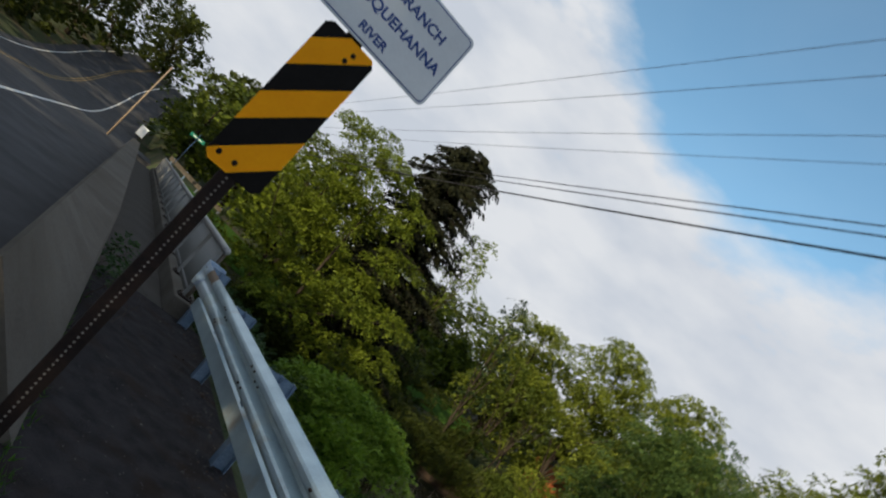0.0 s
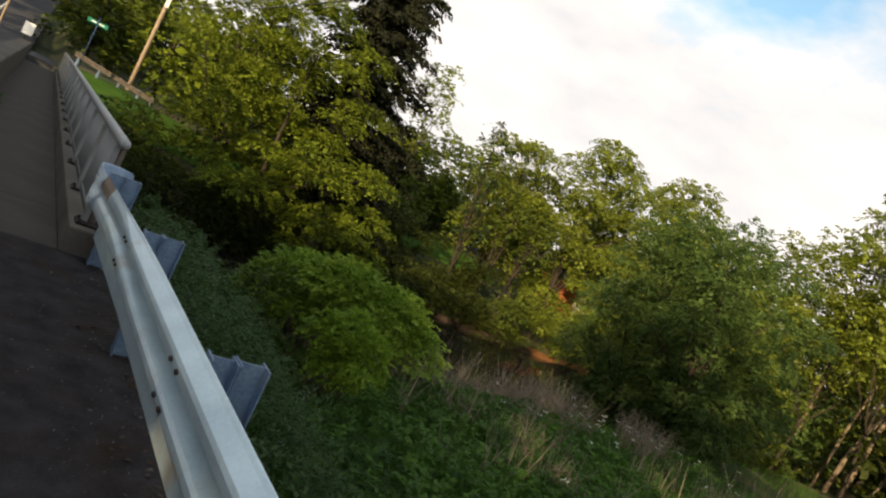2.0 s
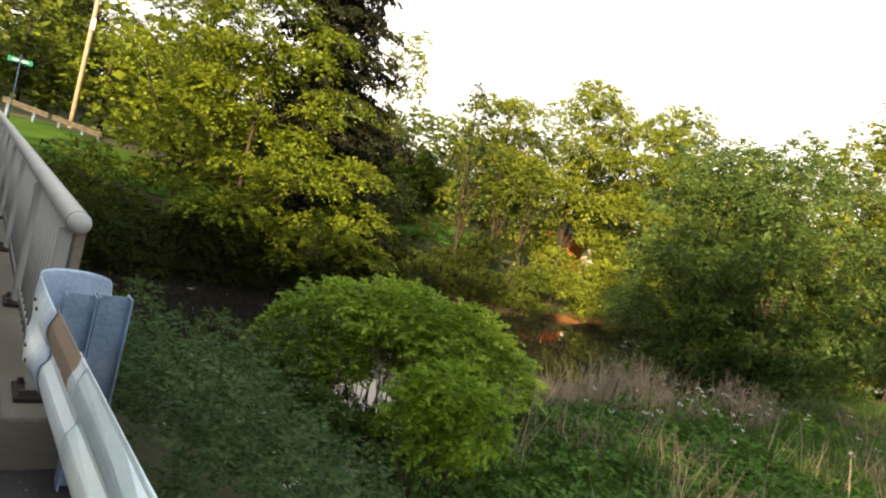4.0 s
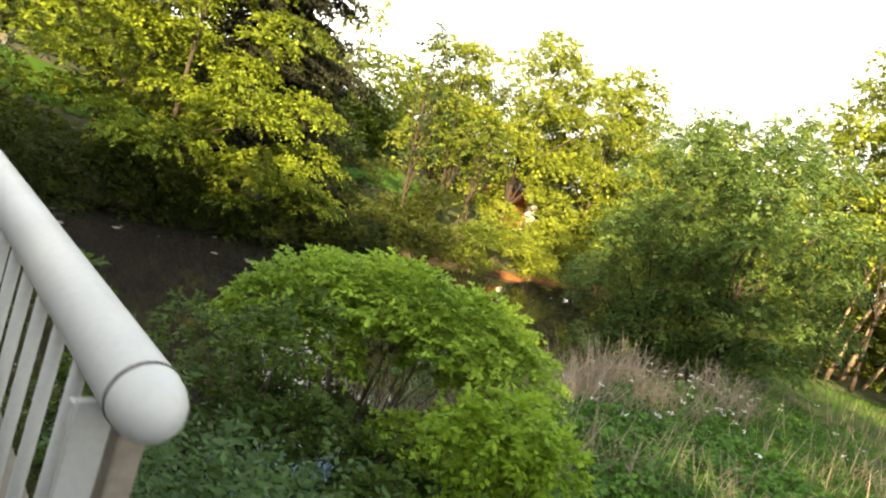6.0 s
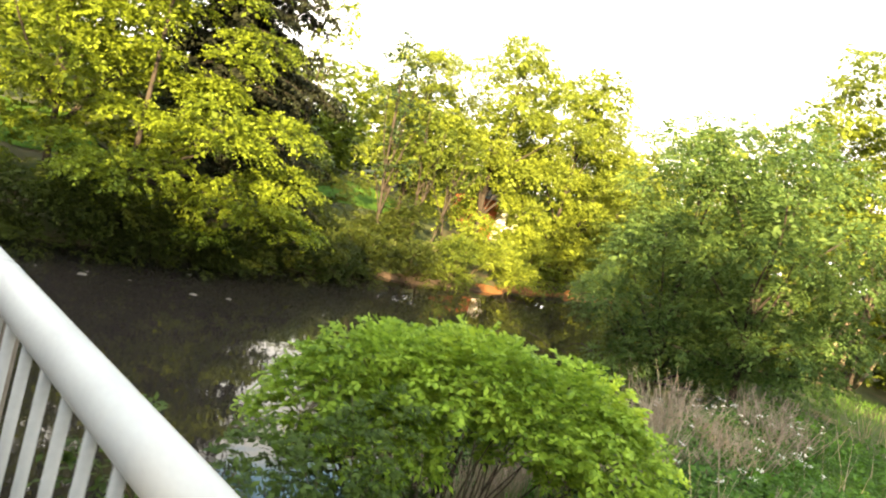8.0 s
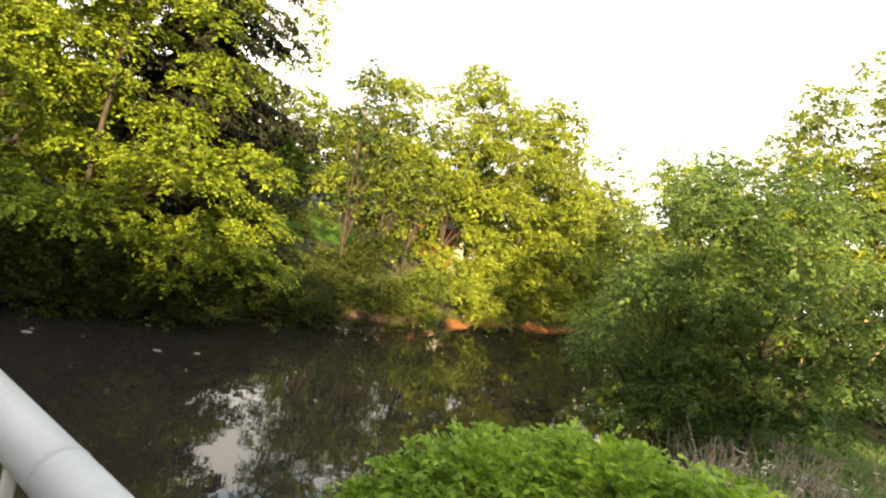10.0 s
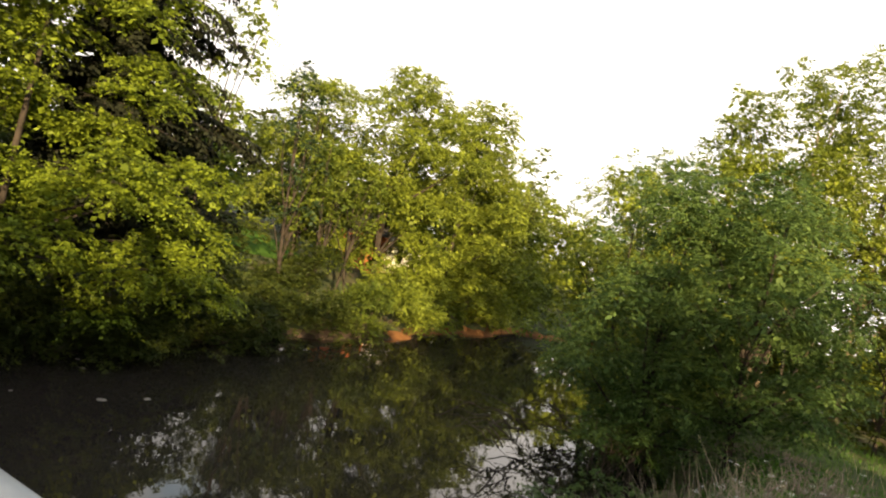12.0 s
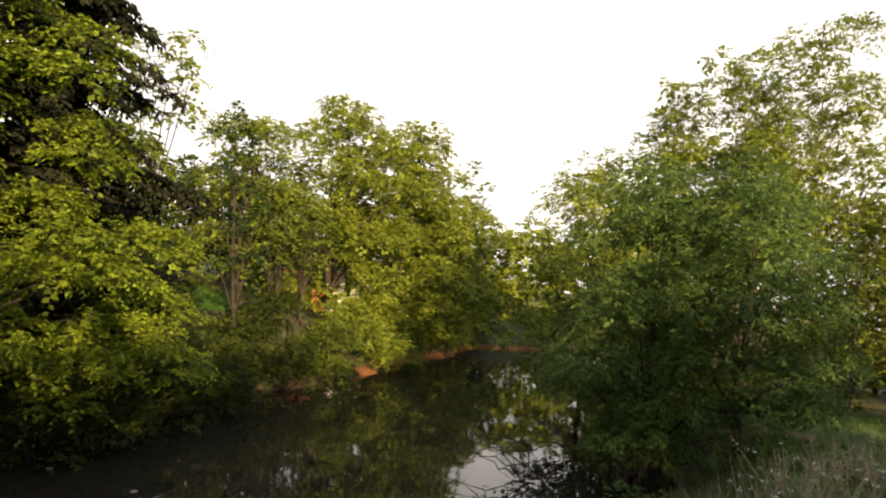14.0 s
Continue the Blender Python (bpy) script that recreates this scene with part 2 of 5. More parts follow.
# brown of the shaded gaps between railing panels, put into the posts' colour
M_POST_BROWN = solid("shade_brown_steel", (0.075, 0.062, 0.050), (0.19, 0.165, 0.14), 5, 0.8, bump=0.2, gloss=0.1)
M_BOLT = solid("dark_bolt", (0.02, 0.017, 0.014), (0.07, 0.05, 0.04), 20, 0.6, metal=0.5, bump=0.2)
M_RUST = solid("rusty_post", (0.0088, 0.00715, 0.00715), (0.0303, 0.0176, 0.0143), 9, 0.8, metal=0.3, bump=0.4)
M_YELLOW = solid("yellow_sheeting", (0.88, 0.33, 0.001), (0.97, 0.41, 0.002), 6, 0.6, bump=0.05, stain=(0.72, 0.28, 0.005), stain_at=(0.66, 0.85), gloss=0.1)
M_BLACK = solid("black_sheeting", (0.004, 0.004, 0.004), (0.010, 0.009, 0.009), 8, 0.6, bump=0.05, gloss=0.1)
M_WHITE = solid("white_sheeting", (0.62, 0.66, 0.70), (0.72, 0.76, 0.80), 3, 0.4, bump=0.03)
M_BLUE = solid("blue_legend", (0.010, 0.04, 0.19), (0.018, 0.065, 0.27), 6, 0.5, bump=0.0)
M_LINE = solid("road_paint", (0.50, 0.50, 0.48), (0.75, 0.75, 0.72), 3, 0.7, bump=0.2)
M_LINE_Y = solid("yellow_road_paint", (0.14, 0.10, 0.04), (0.34, 0.22, 0.06), 3, 0.7, bump=0.2)
M_WOODPOLE = solid("weathered_pole", (0.16, 0.12, 0.085), (0.34, 0.27, 0.20), 2.5, 0.85, bump=0.5, fine=30)
M_WIRE = solid("cable", (0.012, 0.012, 0.014), (0.03, 0.03, 0.033), 5, 0.6, bump=0.0)
M_HOUSE = solid("white_siding", (0.68, 0.66, 0.62), (0.82, 0.80, 0.76), 2, 0.6, bump=0.1)
M_HOUSE_RED = solid("red_siding", (0.30, 0.075, 0.03), (0.46, 0.14, 0.06), 2, 0.7, bump=0.1)
M_ROOF = solid("shingle_roof", (0.05, 0.045, 0.04), (0.11, 0.10, 0.09), 6, 0.9, bump=0.4)
M_GREEN_SIGN = solid("green_sheeting", (0.01, 0.12, 0.08), (0.015, 0.18, 0.12), 4, 0.5, bump=0.0)
M_PEBBLE = solid("pebbles", (0.035, 0.032, 0.03), (0.17, 0.155, 0.14), 9, 0.9, bump=0.2, gloss=0.1)
M_STONE = solid("river_fleck", (0.09, 0.08, 0.065), (0.26, 0.235, 0.20), 4, 0.8, bump=0.5)
M_GLASS = solid("dark_window", (0.01, 0.012, 0.014), (0.02, 0.022, 0.025), 2, 0.1, bump=0.0)

M_WATER, n_w, l_w, p_w = material("river_water")
p_w.inputs["Base Color"].default_value = (0.026, 0.019, 0.011, 1)
p_w.inputs["Roughness"].default_value = 0.012
p_w.inputs["IOR"].default_value = 1.333
co_w = n_w.new("ShaderNodeTexCoord")
map_w = n_w.new("ShaderNodeMapping")
map_w.inputs["Scale"].default_value = (0.9, 1.6, 1.0)
l_w.new(co_w.outputs["Object"], map_w.inputs["Vector"])
rip = n_w.new("ShaderNodeTexNoise")
rip.inputs["Scale"].default_value = 0.9
rip.inputs["Detail"].default_value = 4
rip.inputs["Roughness"].default_value = 0.45
l_w.new(map_w.outputs["Vector"], rip.inputs["Vector"])
bump_w = n_w.new("ShaderNodeBump")
bump_w.inputs["Strength"].default_value = 0.16
bump_w.inputs["Distance"].default_value = 0.03
l_w.new(rip.outputs["Fac"], bump_w.inputs["Height"])
l_w.new(bump_w.outputs["Normal"], p_w.inputs["Normal"])
silt = n_w.new("ShaderNodeTexNoise")
silt.inputs["Scale"].default_value = 0.25
silt.inputs["Detail"].default_value = 5
l_w.new(co_w.outputs["Object"], silt.inputs["Vector"])
silt_mix = n_w.new("ShaderNodeMix")
silt_mix.data_type = "RGBA"
silt_mix.inputs["A"].default_value = (0.0090, 0.0076, 0.0068, 1)
silt_mix.inputs["B"].default_value = (0.019, 0.016, 0.0138, 1)
l_w.new(silt.outputs["Fac"], silt_mix.inputs["Factor"])
l_w.new(silt_mix.outputs["Result"], p_w.inputs["Base Color"])


# ---------------------------------------------------------------- building helpers
def mesh_part(name, verts, faces, mat, parent=None, label="", smooth=False):
    """One mesh object out of vertices and faces, as a part of parent or on its own."""
    me = bpy.data.meshes.new(name)
    me.from_pydata([tuple(v) for v in verts], [], [tuple(f) for f in faces])
    if smooth:
        me.polygons.foreach_set("use_smooth", [True] * len(me.polygons))
    me.materials.append(mat)
    me.update()
    ob = new(name, me)
    if parent is not None:
        ob.parent = parent
    if label:
        ob["label"] = label
    return ob


def part(name, bm, mat, parent=None, label="", smooth=False):
    me = bpy.data.meshes.new(name)
    bmesh.ops.recalc_face_normals(bm, faces=bm.faces)
    bm.to_mesh(me)
    bm.free()
    if smooth:
        me.polygons.foreach_set("use_smooth", [True] * len(me.polygons))
    me.materials.append(mat)
    ob = new(name, me)
    if parent is not None:
        ob.parent = parent
    if label:
        ob["label"] = label
    return ob


def quads(name, verts, mat, parent=None, label=""):
    """A mesh of loose four-cornered leaves; verts is (n, 4, 3)."""
    v = np.asarray(verts, dtype=np.float32).reshape(-1, 3)
    nq = len(v) // 4
    me = bpy.data.meshes.new(name)
    me.vertices.add(len(v))
    me.vertices.foreach_set("co", v.ravel())
    me.loops.add(len(v))
    me.loops.foreach_set("vertex_index", np.arange(len(v), dtype=np.int32))
    me.polygons.add(nq)
    me.polygons.foreach_set("loop_start", np.arange(0, len(v), 4, dtype=np.int32))
    me.update(calc_edges=True)
    me.materials.append(mat)
    ob = new(name, me)
    if parent is not None:
        ob.parent = parent
    if label:
        ob["label"] = label
    return ob


def thing(name, place, label, category, group="", kind=""):
    ob = new(name)
    ob.empty_display_size = 0.2
    ob.matrix_basis = Matrix.Translation(place)
    return tagged(ob, label, category, group, kind)


def box(bm, x0, x1, y0, y1, z0, z1, bevel=0.0):
    m = Matrix.Translation(((x0 + x1) / 2, (y0 + y1) / 2, (z0 + z1) / 2)) @ Matrix.Diagonal((x1 - x0, y1 - y0, z1 - z0, 1))
    made = bmesh.ops.create_cube(bm, size=1, matrix=m)
    if bevel:
        edges = list({e for v in made["verts"] for e in v.link_edges})
        bmesh.ops.bevel(bm, geom=edges, offset=bevel, segments=2, affect="EDGES", profile=0.5)
    return bm


def tube(path, radii, sides=8, capped=True):
    """Vertices and faces of a round tube along a path."""
    path = [Vector(p) for p in path]
    verts, faces = [], []
    ref = Vector((0.31, 0.17, 0.93))
    for i, p in enumerate(path):
        along = (path[min(i + 1, len(path) - 1)] - path[max(i - 1, 0)]).normalized()
        if abs(along.dot(ref)) > 0.95:
            ref = Vector((0.93, 0.2, 0.1))
        u = along.cross(ref).normalized()
        w = along.cross(u)
        for s in range(sides):
            a = 2 * math.pi * s / sides
            verts.append(p + (u * math.cos(a) + w * math.sin(a)) * radii[i])
    for i in range(len(path) - 1):
        for s in range(sides):
            a, b = i * sides + s, i * sides + (s + 1) % sides
            faces.append((a, b, b + sides, a + sides))
    if capped:
        faces.append(tuple(range(sides))[::-1])
        faces.append(tuple(range((len(path) - 1) * sides, len(path) * sides)))
    return verts, faces


def tubes(name, many, mat, parent=None, label="", sides=7):
    verts, faces = [], []
    for path, radii in many:
        v, f = tube(path, radii, sides)
        k = len(verts)
        verts += v
        faces += [tuple(i + k for i in g) for g in f]
    return mesh_part(name, verts, faces, mat, parent, label, smooth=True)


def extrude_profile(section, stations):
    """A shape swept along stations: section is points (across, up), stations give a function of (across, up)."""
    verts, faces = [], []
    k = len(section)
    for st in stations:
        verts += [st(a, u) for a, u in section]
    for i in range(len(stations) - 1):
        for s in range(k):
            a, b = i * k + s, i * k + (s + 1) % k
            faces.append((a, b, b + k, a + k))
    faces.append(tuple(range(k)))
    faces.append(tuple(range((len(stations) - 1) * k, len(stations) * k))[::-1])
    return verts, faces


# ---------------------------------------------------------------- land and river
WATER = -4.1


def smooth(a):
    a = min(1.0, max(0.0, a))
    return a * a * (3 - 2 * a)


def far_shore(x):
    return 28.6 + 0.075 * x - 15.0 * smooth((x - 58) / 32) + 0.5 * math.sin(x * 0.33) + 0.35 * math.sin(x * 0.81 + 1)


def near_shore(x):
    return 11.6 + 0.125 * x - 17.0 * smooth((x - 52) / 34) - 3.6 * smooth((9 - x) / 7.5) + 0.5 * math.sin(x * 0.4 + 2) + 0.3 * math.sin(x * 0.97)


def hill(y):
    """How far the valley side has risen beyond the bridge."""
    return 0.0022 * min(max(0.0, y - 44.0), 66.0) ** 2 + 0.04 * max(0.0, min(y, 400.0) - 110.0)


def bend(y):
    """How far the road has swung to the right on the hill."""
    return 0.004 * min(max(0.0, y - 85.0), 60.0) ** 2


def land(x, y):
    """Height of the ground."""
    bumps = 0.10 * noise.noise(Vector((x * 0.35, y * 0.35, 0))) + 0.05 * noise.noise(Vector((x * 1.1, y * 1.1, 3)))
    ns, fs = near_shore(x), far_shore(x)
    field = -0.10 - 1.75 * smooth((x - 0.9) / 3.2) - 0.2 * smooth((x - 8) / 12)
    if x < 0.9:
        field = -0.55
    field -= 2.75 * smooth((y - (ns - 5.2)) / 5.0) if x >= 0.9 else 4.0 * smooth((y - (ns - 6)) / 5.0)
    rise = -4.5 + 1.1 * smooth((y - fs + 0.6) / 1.6) + 1.5 * smooth((y - fs - 1.0) / 6.0) + 1.9 * smooth((y - fs - 3.0) / 13.0)
    rise += 0.5 * smooth((10 - x) / 8) * smooth((y - fs) / 10)
    rise += 0.8 * hill(y)
    if x < 1.0:
        rise = min(rise, -0.6 + hill(y))
    bed = -5.2
    near = max(field, bed)
    if y < ns + 2:
        z = near
    elif y < fs - 2:
        z = bed
    else:
        z = max(rise, bed)
    if y >= ns and y < ns + 2:
        z = near + (bed - near) * (y - ns) / 2
    if x < -14:
        z = -0.35 + 5.0 * smooth((-20 - x) / 40) + hill(y) if y < ns - 4 or y > fs + 4 else z
    return z + bumps


def build_ground():
    xs = np.concatenate([np.linspace(-900, -40, 12), np.arange(-36, 0, 2.0), np.arange(0, 26, 0.5), np.arange(26, 70, 1.5), np.linspace(72, 900, 22)])
    ys = np.concatenate([np.linspace(-900, -40, 12), np.arange(-36, -10, 2.0), np.arange(-10, 40, 0.5), np.arange(40, 130, 2.0), np.linspace(132, 900, 20)])
    verts = [(x, y, land(float(x), float(y))) for y in ys for x in xs]
    w = len(xs)
    faces = [(j * w + i, j * w + i + 1, (j + 1) * w + i + 1, (j + 1) * w + i) for j in range(len(ys) - 1) for i in range(w - 1)]
    ob = mesh_part("ground", verts, faces, M_SOIL, smooth=True)
    return tagged(ob, "uneven grassy ground falling to a muddy river", "ground", kind="structure")


build_ground()
bm = bmesh.new()
bmesh.ops.create_grid(bm, x_segments=30, y_segments=12, size=1, matrix=Matrix.Translation((20, 24, WATER)) @ Matrix.Diagonal((260, 21, 1, 1)))
tagged(part("water", bm, M_WATER, smooth=True), "still brown river water reflecting trees and sky", "river", kind="structure")


def build_bank(name, x0, x1, mat, label):
    """A bare strip along the far water's edge."""
    verts, faces = [], []
    xs = np.arange(x0, x1, 0.5)
    for x in xs:
        f = far_shore(float(x))
        j = noise.noise(Vector((x * 0.7, 0, 0))) + 0.5 * noise.noise(Vector((x * 2.1, 4, 0)))
        verts += [(x, f - 0.75 + 0.25 * j, WATER - 0.12), (x, f - 0.30 + 0.2 * j, WATER + 0.07), (x, f + 0.05 + 0.3 * j, WATER + 0.26 + 0.14 * j), (x, f + 0.7 + 0.4 * j, WATER + 0.36 + 0.3 * j), (x, f + 1.5, WATER + 0.25)]
    for i in range(len(xs) - 1):
        for s in range(4):
            a = i * 5 + s
            faces.append((a, a + 5, a + 6, a + 1))
    return tagged(mesh_part(name, verts, faces, mat, smooth=True), label, "river bank", kind="structure")


build_bank("clay_bank", 34.0, 95.0, M_CLAY, "bare reddish clay strip along the water's edge")
# this stretch gets the colour that has shade painted in
build_bank("shaded_clay_bank", 19.0, 34.1, M_CLAY_SHADED, "clay strip along the water's edge, coloured dull brown for the trees' shade")


def build_lawn():
    """The mown slope below the side road."""
    xs, ys = np.arange(1.2, 12.1, 0.6), np.arange(36.0, 43.7, 0.6)
    verts = [(x, y, land(float(x), float(y)) + 0.05) for y in ys for x in xs]
    w = len(xs)
    faces = [(j * w + i, j * w + i + 1, (j + 1) * w + i + 1, (j + 1) * w + i) for j in range(len(ys) - 1) for i in range(w - 1)]
    return tagged(mesh_part("lawn", verts, faces, M_LAWN, smooth=True), "green mown grass slope below the side road", "lawn", kind="structure")


build_lawn()


def build_clearing():
    """A mown opening between the trees of the far bank."""
    xs, ys = np.arange(24.0, 36.1, 0.6), np.arange(39.0, 47.1, 0.6)
    verts = [(x, y, land(float(x), float(y)) + 0.06) for y in ys for x in xs]
    w = len(xs)
    faces = [(j * w + i, j * w + i + 1, (j + 1) * w + i + 1, (j + 1) * w + i) for j in range(len(ys) - 1) for i in range(w - 1)]
    return tagged(mesh_part("clearing", verts, faces, M_LAWN, smooth=True), "sunlit mown grass between the trees of the far bank", "lawn", kind="structure")


build_clearing()

# ---------------------------------------------------------------- road, footway and bridge
BRIDGE_START, BRIDGE_END = 3.1, 33.0


def build_road():
    bm = bmesh.new()
    box(bm, -13.0, -1.0, -60, 44, -0.62, -0.12)
    tagged(part("road", bm, M_ASPHALT), "worn grey asphalt road crossing the bridge", "road", kind="structure")
    bm = bmesh.new()
    box(bm, -0.9, 30.0, 44, 52, -0.62, -0.11)
    tagged(part("side_road", bm, M_ASPHALT), "asphalt side road beyond the bridge", "road", kind="structure")

    def strip(x0, x1, y0, y1, lift, thick):
        """A band of the road that follows the hill."""
        ys = [y0] + [y for y in np.arange(44.0, y1, 3.0) if y > y0] + [y1]
        ring = [(x0, lift - thick), (x1, lift - thick), (x1, lift), (x0, lift)]
        return extrude_profile(ring, [lambda a, u, y=y: (a + bend(y), y, u + hill(y)) for y in ys])

    v, f = strip(-13.0, -1.0, 44.0, 150.0, -0.12, 0.5)
    tagged(mesh_part("hill_road", v, f, M_ASPHALT), "asphalt road climbing the hill beyond the bridge", "road", kind="structure")
    for x in (-4.6, -11.9):
        v, f = strip(x - 0.07, x + 0.07, -60.0, 140.0, -0.114, 0.008)
        tagged(mesh_part("edge_line", v, f, M_LINE), "white painted edge line on asphalt", "road line", kind="structure")
    for x in (-8.1, -8.38):
        v, f = strip(x - 0.055, x + 0.055, -60.0, 140.0, -0.114, 0.008)
        tagged(mesh_part("centre_line", v, f, M_LINE_Y), "yellow painted centre line on asphalt", "road line", kind="structure")
    bm = bmesh.new()
    box(bm, -1.0, 0.98, -60, BRIDGE_START, -0.6, 0.0)
    tagged(part("path", bm, M_GRAVEL), "dark gravel footpath behind the guardrail", "path", kind="structure")


def build_bridge():
    bm = bmesh.new()
    box(bm, -13.0, 0.74, BRIDGE_START + 0.01, BRIDGE_END, -1.4, -0.63)
    tagged(part("bridge_deck", bm, M_CONCRETE), "concrete bridge deck slab over the river", "bridge", kind="structure")
    walkway = thing("pavement", (0, 0, 0), "stained concrete bridge sidewalk with joints", "sidewalk", kind="structure")
    step = 1.525
    y = BRIDGE_START
    first = None
    while y < BRIDGE_END - 0.3:
        if first is None:
            bm = bmesh.new()
            box(bm, -1.0, 0.42, 0.004, step - 0.008, -0.6, 0.0, 0.006)
            first = part("paving_slab", bm, M_WALK, walkway)
            first.location = (0, y, 0)
        else:
            o = new("paving_slab", first.data)
            o.parent = walkway
            o.location = (0, y, 0)
        y += step
    bm = bmesh.new()
    box(bm, 0.425, 0.79, BRIDGE_START - 0.02, BRIDGE_END, -0.6, 0.235, 0.018)
    tagged(part("curb", bm, M_CONCRETE), "worn concrete curb carrying the bridge railing", "curb", kind="structure")
    barrier = thing("concrete_barrier", (0, 0, 0), "weathered concrete barrier between road and sidewalk, sloping down at its end", "barrier", kind="structure")
    section = [(-1.27, -0.6), (-0.79, -0.6), (-0.79, 0.755), (-0.81, 0.785), (-1.24, 0.785), (-1.27, 0.755)]
    y = 2.0
    while y < BRIDGE_END + 1:
        y1 = min(y + 4.2, BRIDGE_END + 1.5)
        ends = [y + 0.006, y1 - 0.006]
        v, f = extrude_profile(section, [lambda a, u, e=e: (a, e, u) for e in ends])
        mesh_part("barrier_segment", v, f, M_CONCRETE, barrier)
        y += 4.2
    # the end flares towards the path and slopes off to the ground
    st = []
    for k in range(11):
        q = k / 10
        w = 1 - q
        st.append([(-1.27, -0.6), (-0.79 + 0.17 * w, -0.6), (-0.79 + 0.17 * w, 0.755 - 0.745 * w), (-0.81 + 0.13 * w, 0.785 - 0.715 * w), (-1.24, 0.785 - 0.05 * w), (-1.27, 0.755 - 0.05 * w)])
    verts, faces = [], []
    for k, ring in enumerate(st):
        verts += [(x, -2.1 + 4.094 * k / 10, z) for x, z in ring]
    for k in range(10):
        for i in range(6):
            p, q = k * 6 + i, k * 6 + (i + 1) % 6
            faces.append((p, q, q + 6, p + 6))
    faces += [tuple(range(6)), tuple(range(60, 66))[::-1]]
    mesh_part("flared_end", verts, faces, M_CONCRETE, barrier, "flared concrete end sloping to the path")


build_road()
build_bridge()


def build_pebbles():
    rng = np.random.default_rng(5)
    verts, faces = [], []
    for i in range(1000):
        x, y = rng.uniform(-0.6, 0.85), rng.uniform(-7.0, 3.0)
        if rng.random() < 0.45:
            x = 0.85 - abs(rng.normal(0, 0.3))
        r = rng.uniform(0.002, 0.007) * (2.2 if rng.random() < 0.06 else 1)
        k = len(verts)
        a = rng.uniform(0, 6.28)
        for s in range(5):
            q = a + s * 1.257
            verts.append((x + r * math.cos(q) * rng.uniform(0.8, 1.3), y + r * math.sin(q), 0.001))
        verts.append((x, y, r * 0.8))
        faces += [(k + s, k + (s + 1) % 5, k + 5) for s in range(5)]
    tagged(mesh_part("gravel", verts, faces, M_PEBBLE), "loose grey pebbles scattered over the footpath", "gravel", kind="stuff")


build_pebbles()


# ---------------------------------------------------------------- bridge railing
RAIL_X, PIPE_Z, PIPE_R = 0.570, 1.06, 0.050


def build_railing():
    rail = thing("bridge_railing", (0, 0, 0), "pale grey metal bridge railing with round top pipe and upright bars", "railing")
    posts = [3.34]
    y = 4.88
    while y < BRIDGE_END - 0.3:
        posts.append(y)
        y += 1.70
    end = posts[-1]
    verts, faces = tube([(0, 3.170, 0), (0, 3.174, 0), (0, 3.184, 0), (0, 3.200, 0), (0, 3.222, 0), (0, 3.245, 0), (0, end, 0)], [0.008, 0.020, 0.033, 0.042, 0.048, PIPE_R, PIPE_R], 28)
    pipe = mesh_part("top_pipe", verts, faces, M_PIPE, rail, "white painted round handrail pipe", smooth=True)
    pipe.location = (RAIL_X, 0, PIPE_Z)
    # sleeves over the pipe joints
    sleeve = None
    for y in [3.25] + [p + 0.06 for p in posts[1:]]:
        if sleeve is None or y < 5.1:
            v, f = tube([(0, -0.004, 0), (0, -0.0025, 0), (0, 0.0025, 0), (0, 0.004, 0)], [0.0503, 0.0514, 0.0514, 0.0503], 28)
            sleeve = mesh_part("sleeve", v, f, M_RUST if y < 3.4 else M_RAIL, pipe, "joint ring", smooth=True)
            sleeve.location = (0, y, 0)
        else:
            o = new("sleeve", sleeve.data)
            o.parent = pipe
            o.location = (0, y, 0)
            o["label"] = "joint ring"
    # posts: a rectangular upright behind the bars, with a base plate and bolts
    post = plate = bolt = saddle = None
    for y in posts:
        if post is None:
            bm = bmesh.new()
            box(bm, 0.004, 0.046, -0.043, 0.043, 0.255, PIPE_Z - 0.045, 0.006)
            post = part("post", bm, M_POST_BROWN, rail)
            bm = bmesh.new()
            box(bm, -0.10, 0.12, -0.11, 0.11, 0.236, 0.256, 0.004)
            plate = part("base_plate", bm, M_RUST, post)
            bm = bmesh.new()
            bmesh.ops.create_cone(bm, cap_ends=True, segments=6, radius1=0.016, radius2=0.014, depth=0.03, matrix=Matrix.Translation((0, 0, 0.269)))
            bolt = part("anchor_bolt", bm, M_BOLT, post)
            bolt.location = (-0.07, -0.08, 0)
            for bx, by in ((-0.07, 0.08), (0.09, -0.08), (0.09, 0.08)):
                o = new("anchor_bolt", bolt.data)
                o.parent = post
                o.location = (bx, by, 0)
            post.location = (RAIL_X, y, 0)
        else:
            p = new("post", post.data)
            p.parent = rail
            p.location = (RAIL_X, y, 0)
            o = new("base_plate", plate.data)
            o.parent = p
            for bx, by in ((-0.07, -0.08), (-0.07, 0.08), (0.09, -0.08), (0.09, 0.08)):
                o = new("anchor_bolt", bolt.data)
                o.parent = p
                o.location = (bx, by, 0)
    # panels of bars between channel rails on the footway side
    bar = None
    for a, b in zip(posts[:-1], posts[1:]):
        y0, y1 = a + (-0.03 if a < 3.5 else 0.05), b - 0.05
        for name, z0, z1 in (("bottom_channel", 0.33, 0.36),):
            bm = bmesh.new()
            box(bm, RAIL_X - 0.034, RAIL_X - 0.010, y0, y1, z0, z1, 0.003)
            part(name, bm, M_RAIL, rail)
        for yy in (y0 + 0.005, y1 - 0.005):
            bm = bmesh.new()
            box(bm, RAIL_X - 0.058, RAIL_X - 0.006, yy - 0.006, yy + 0.007, 0.265, 1.022, 0.002)
            part("end_plate", bm, M_RAIL, rail)
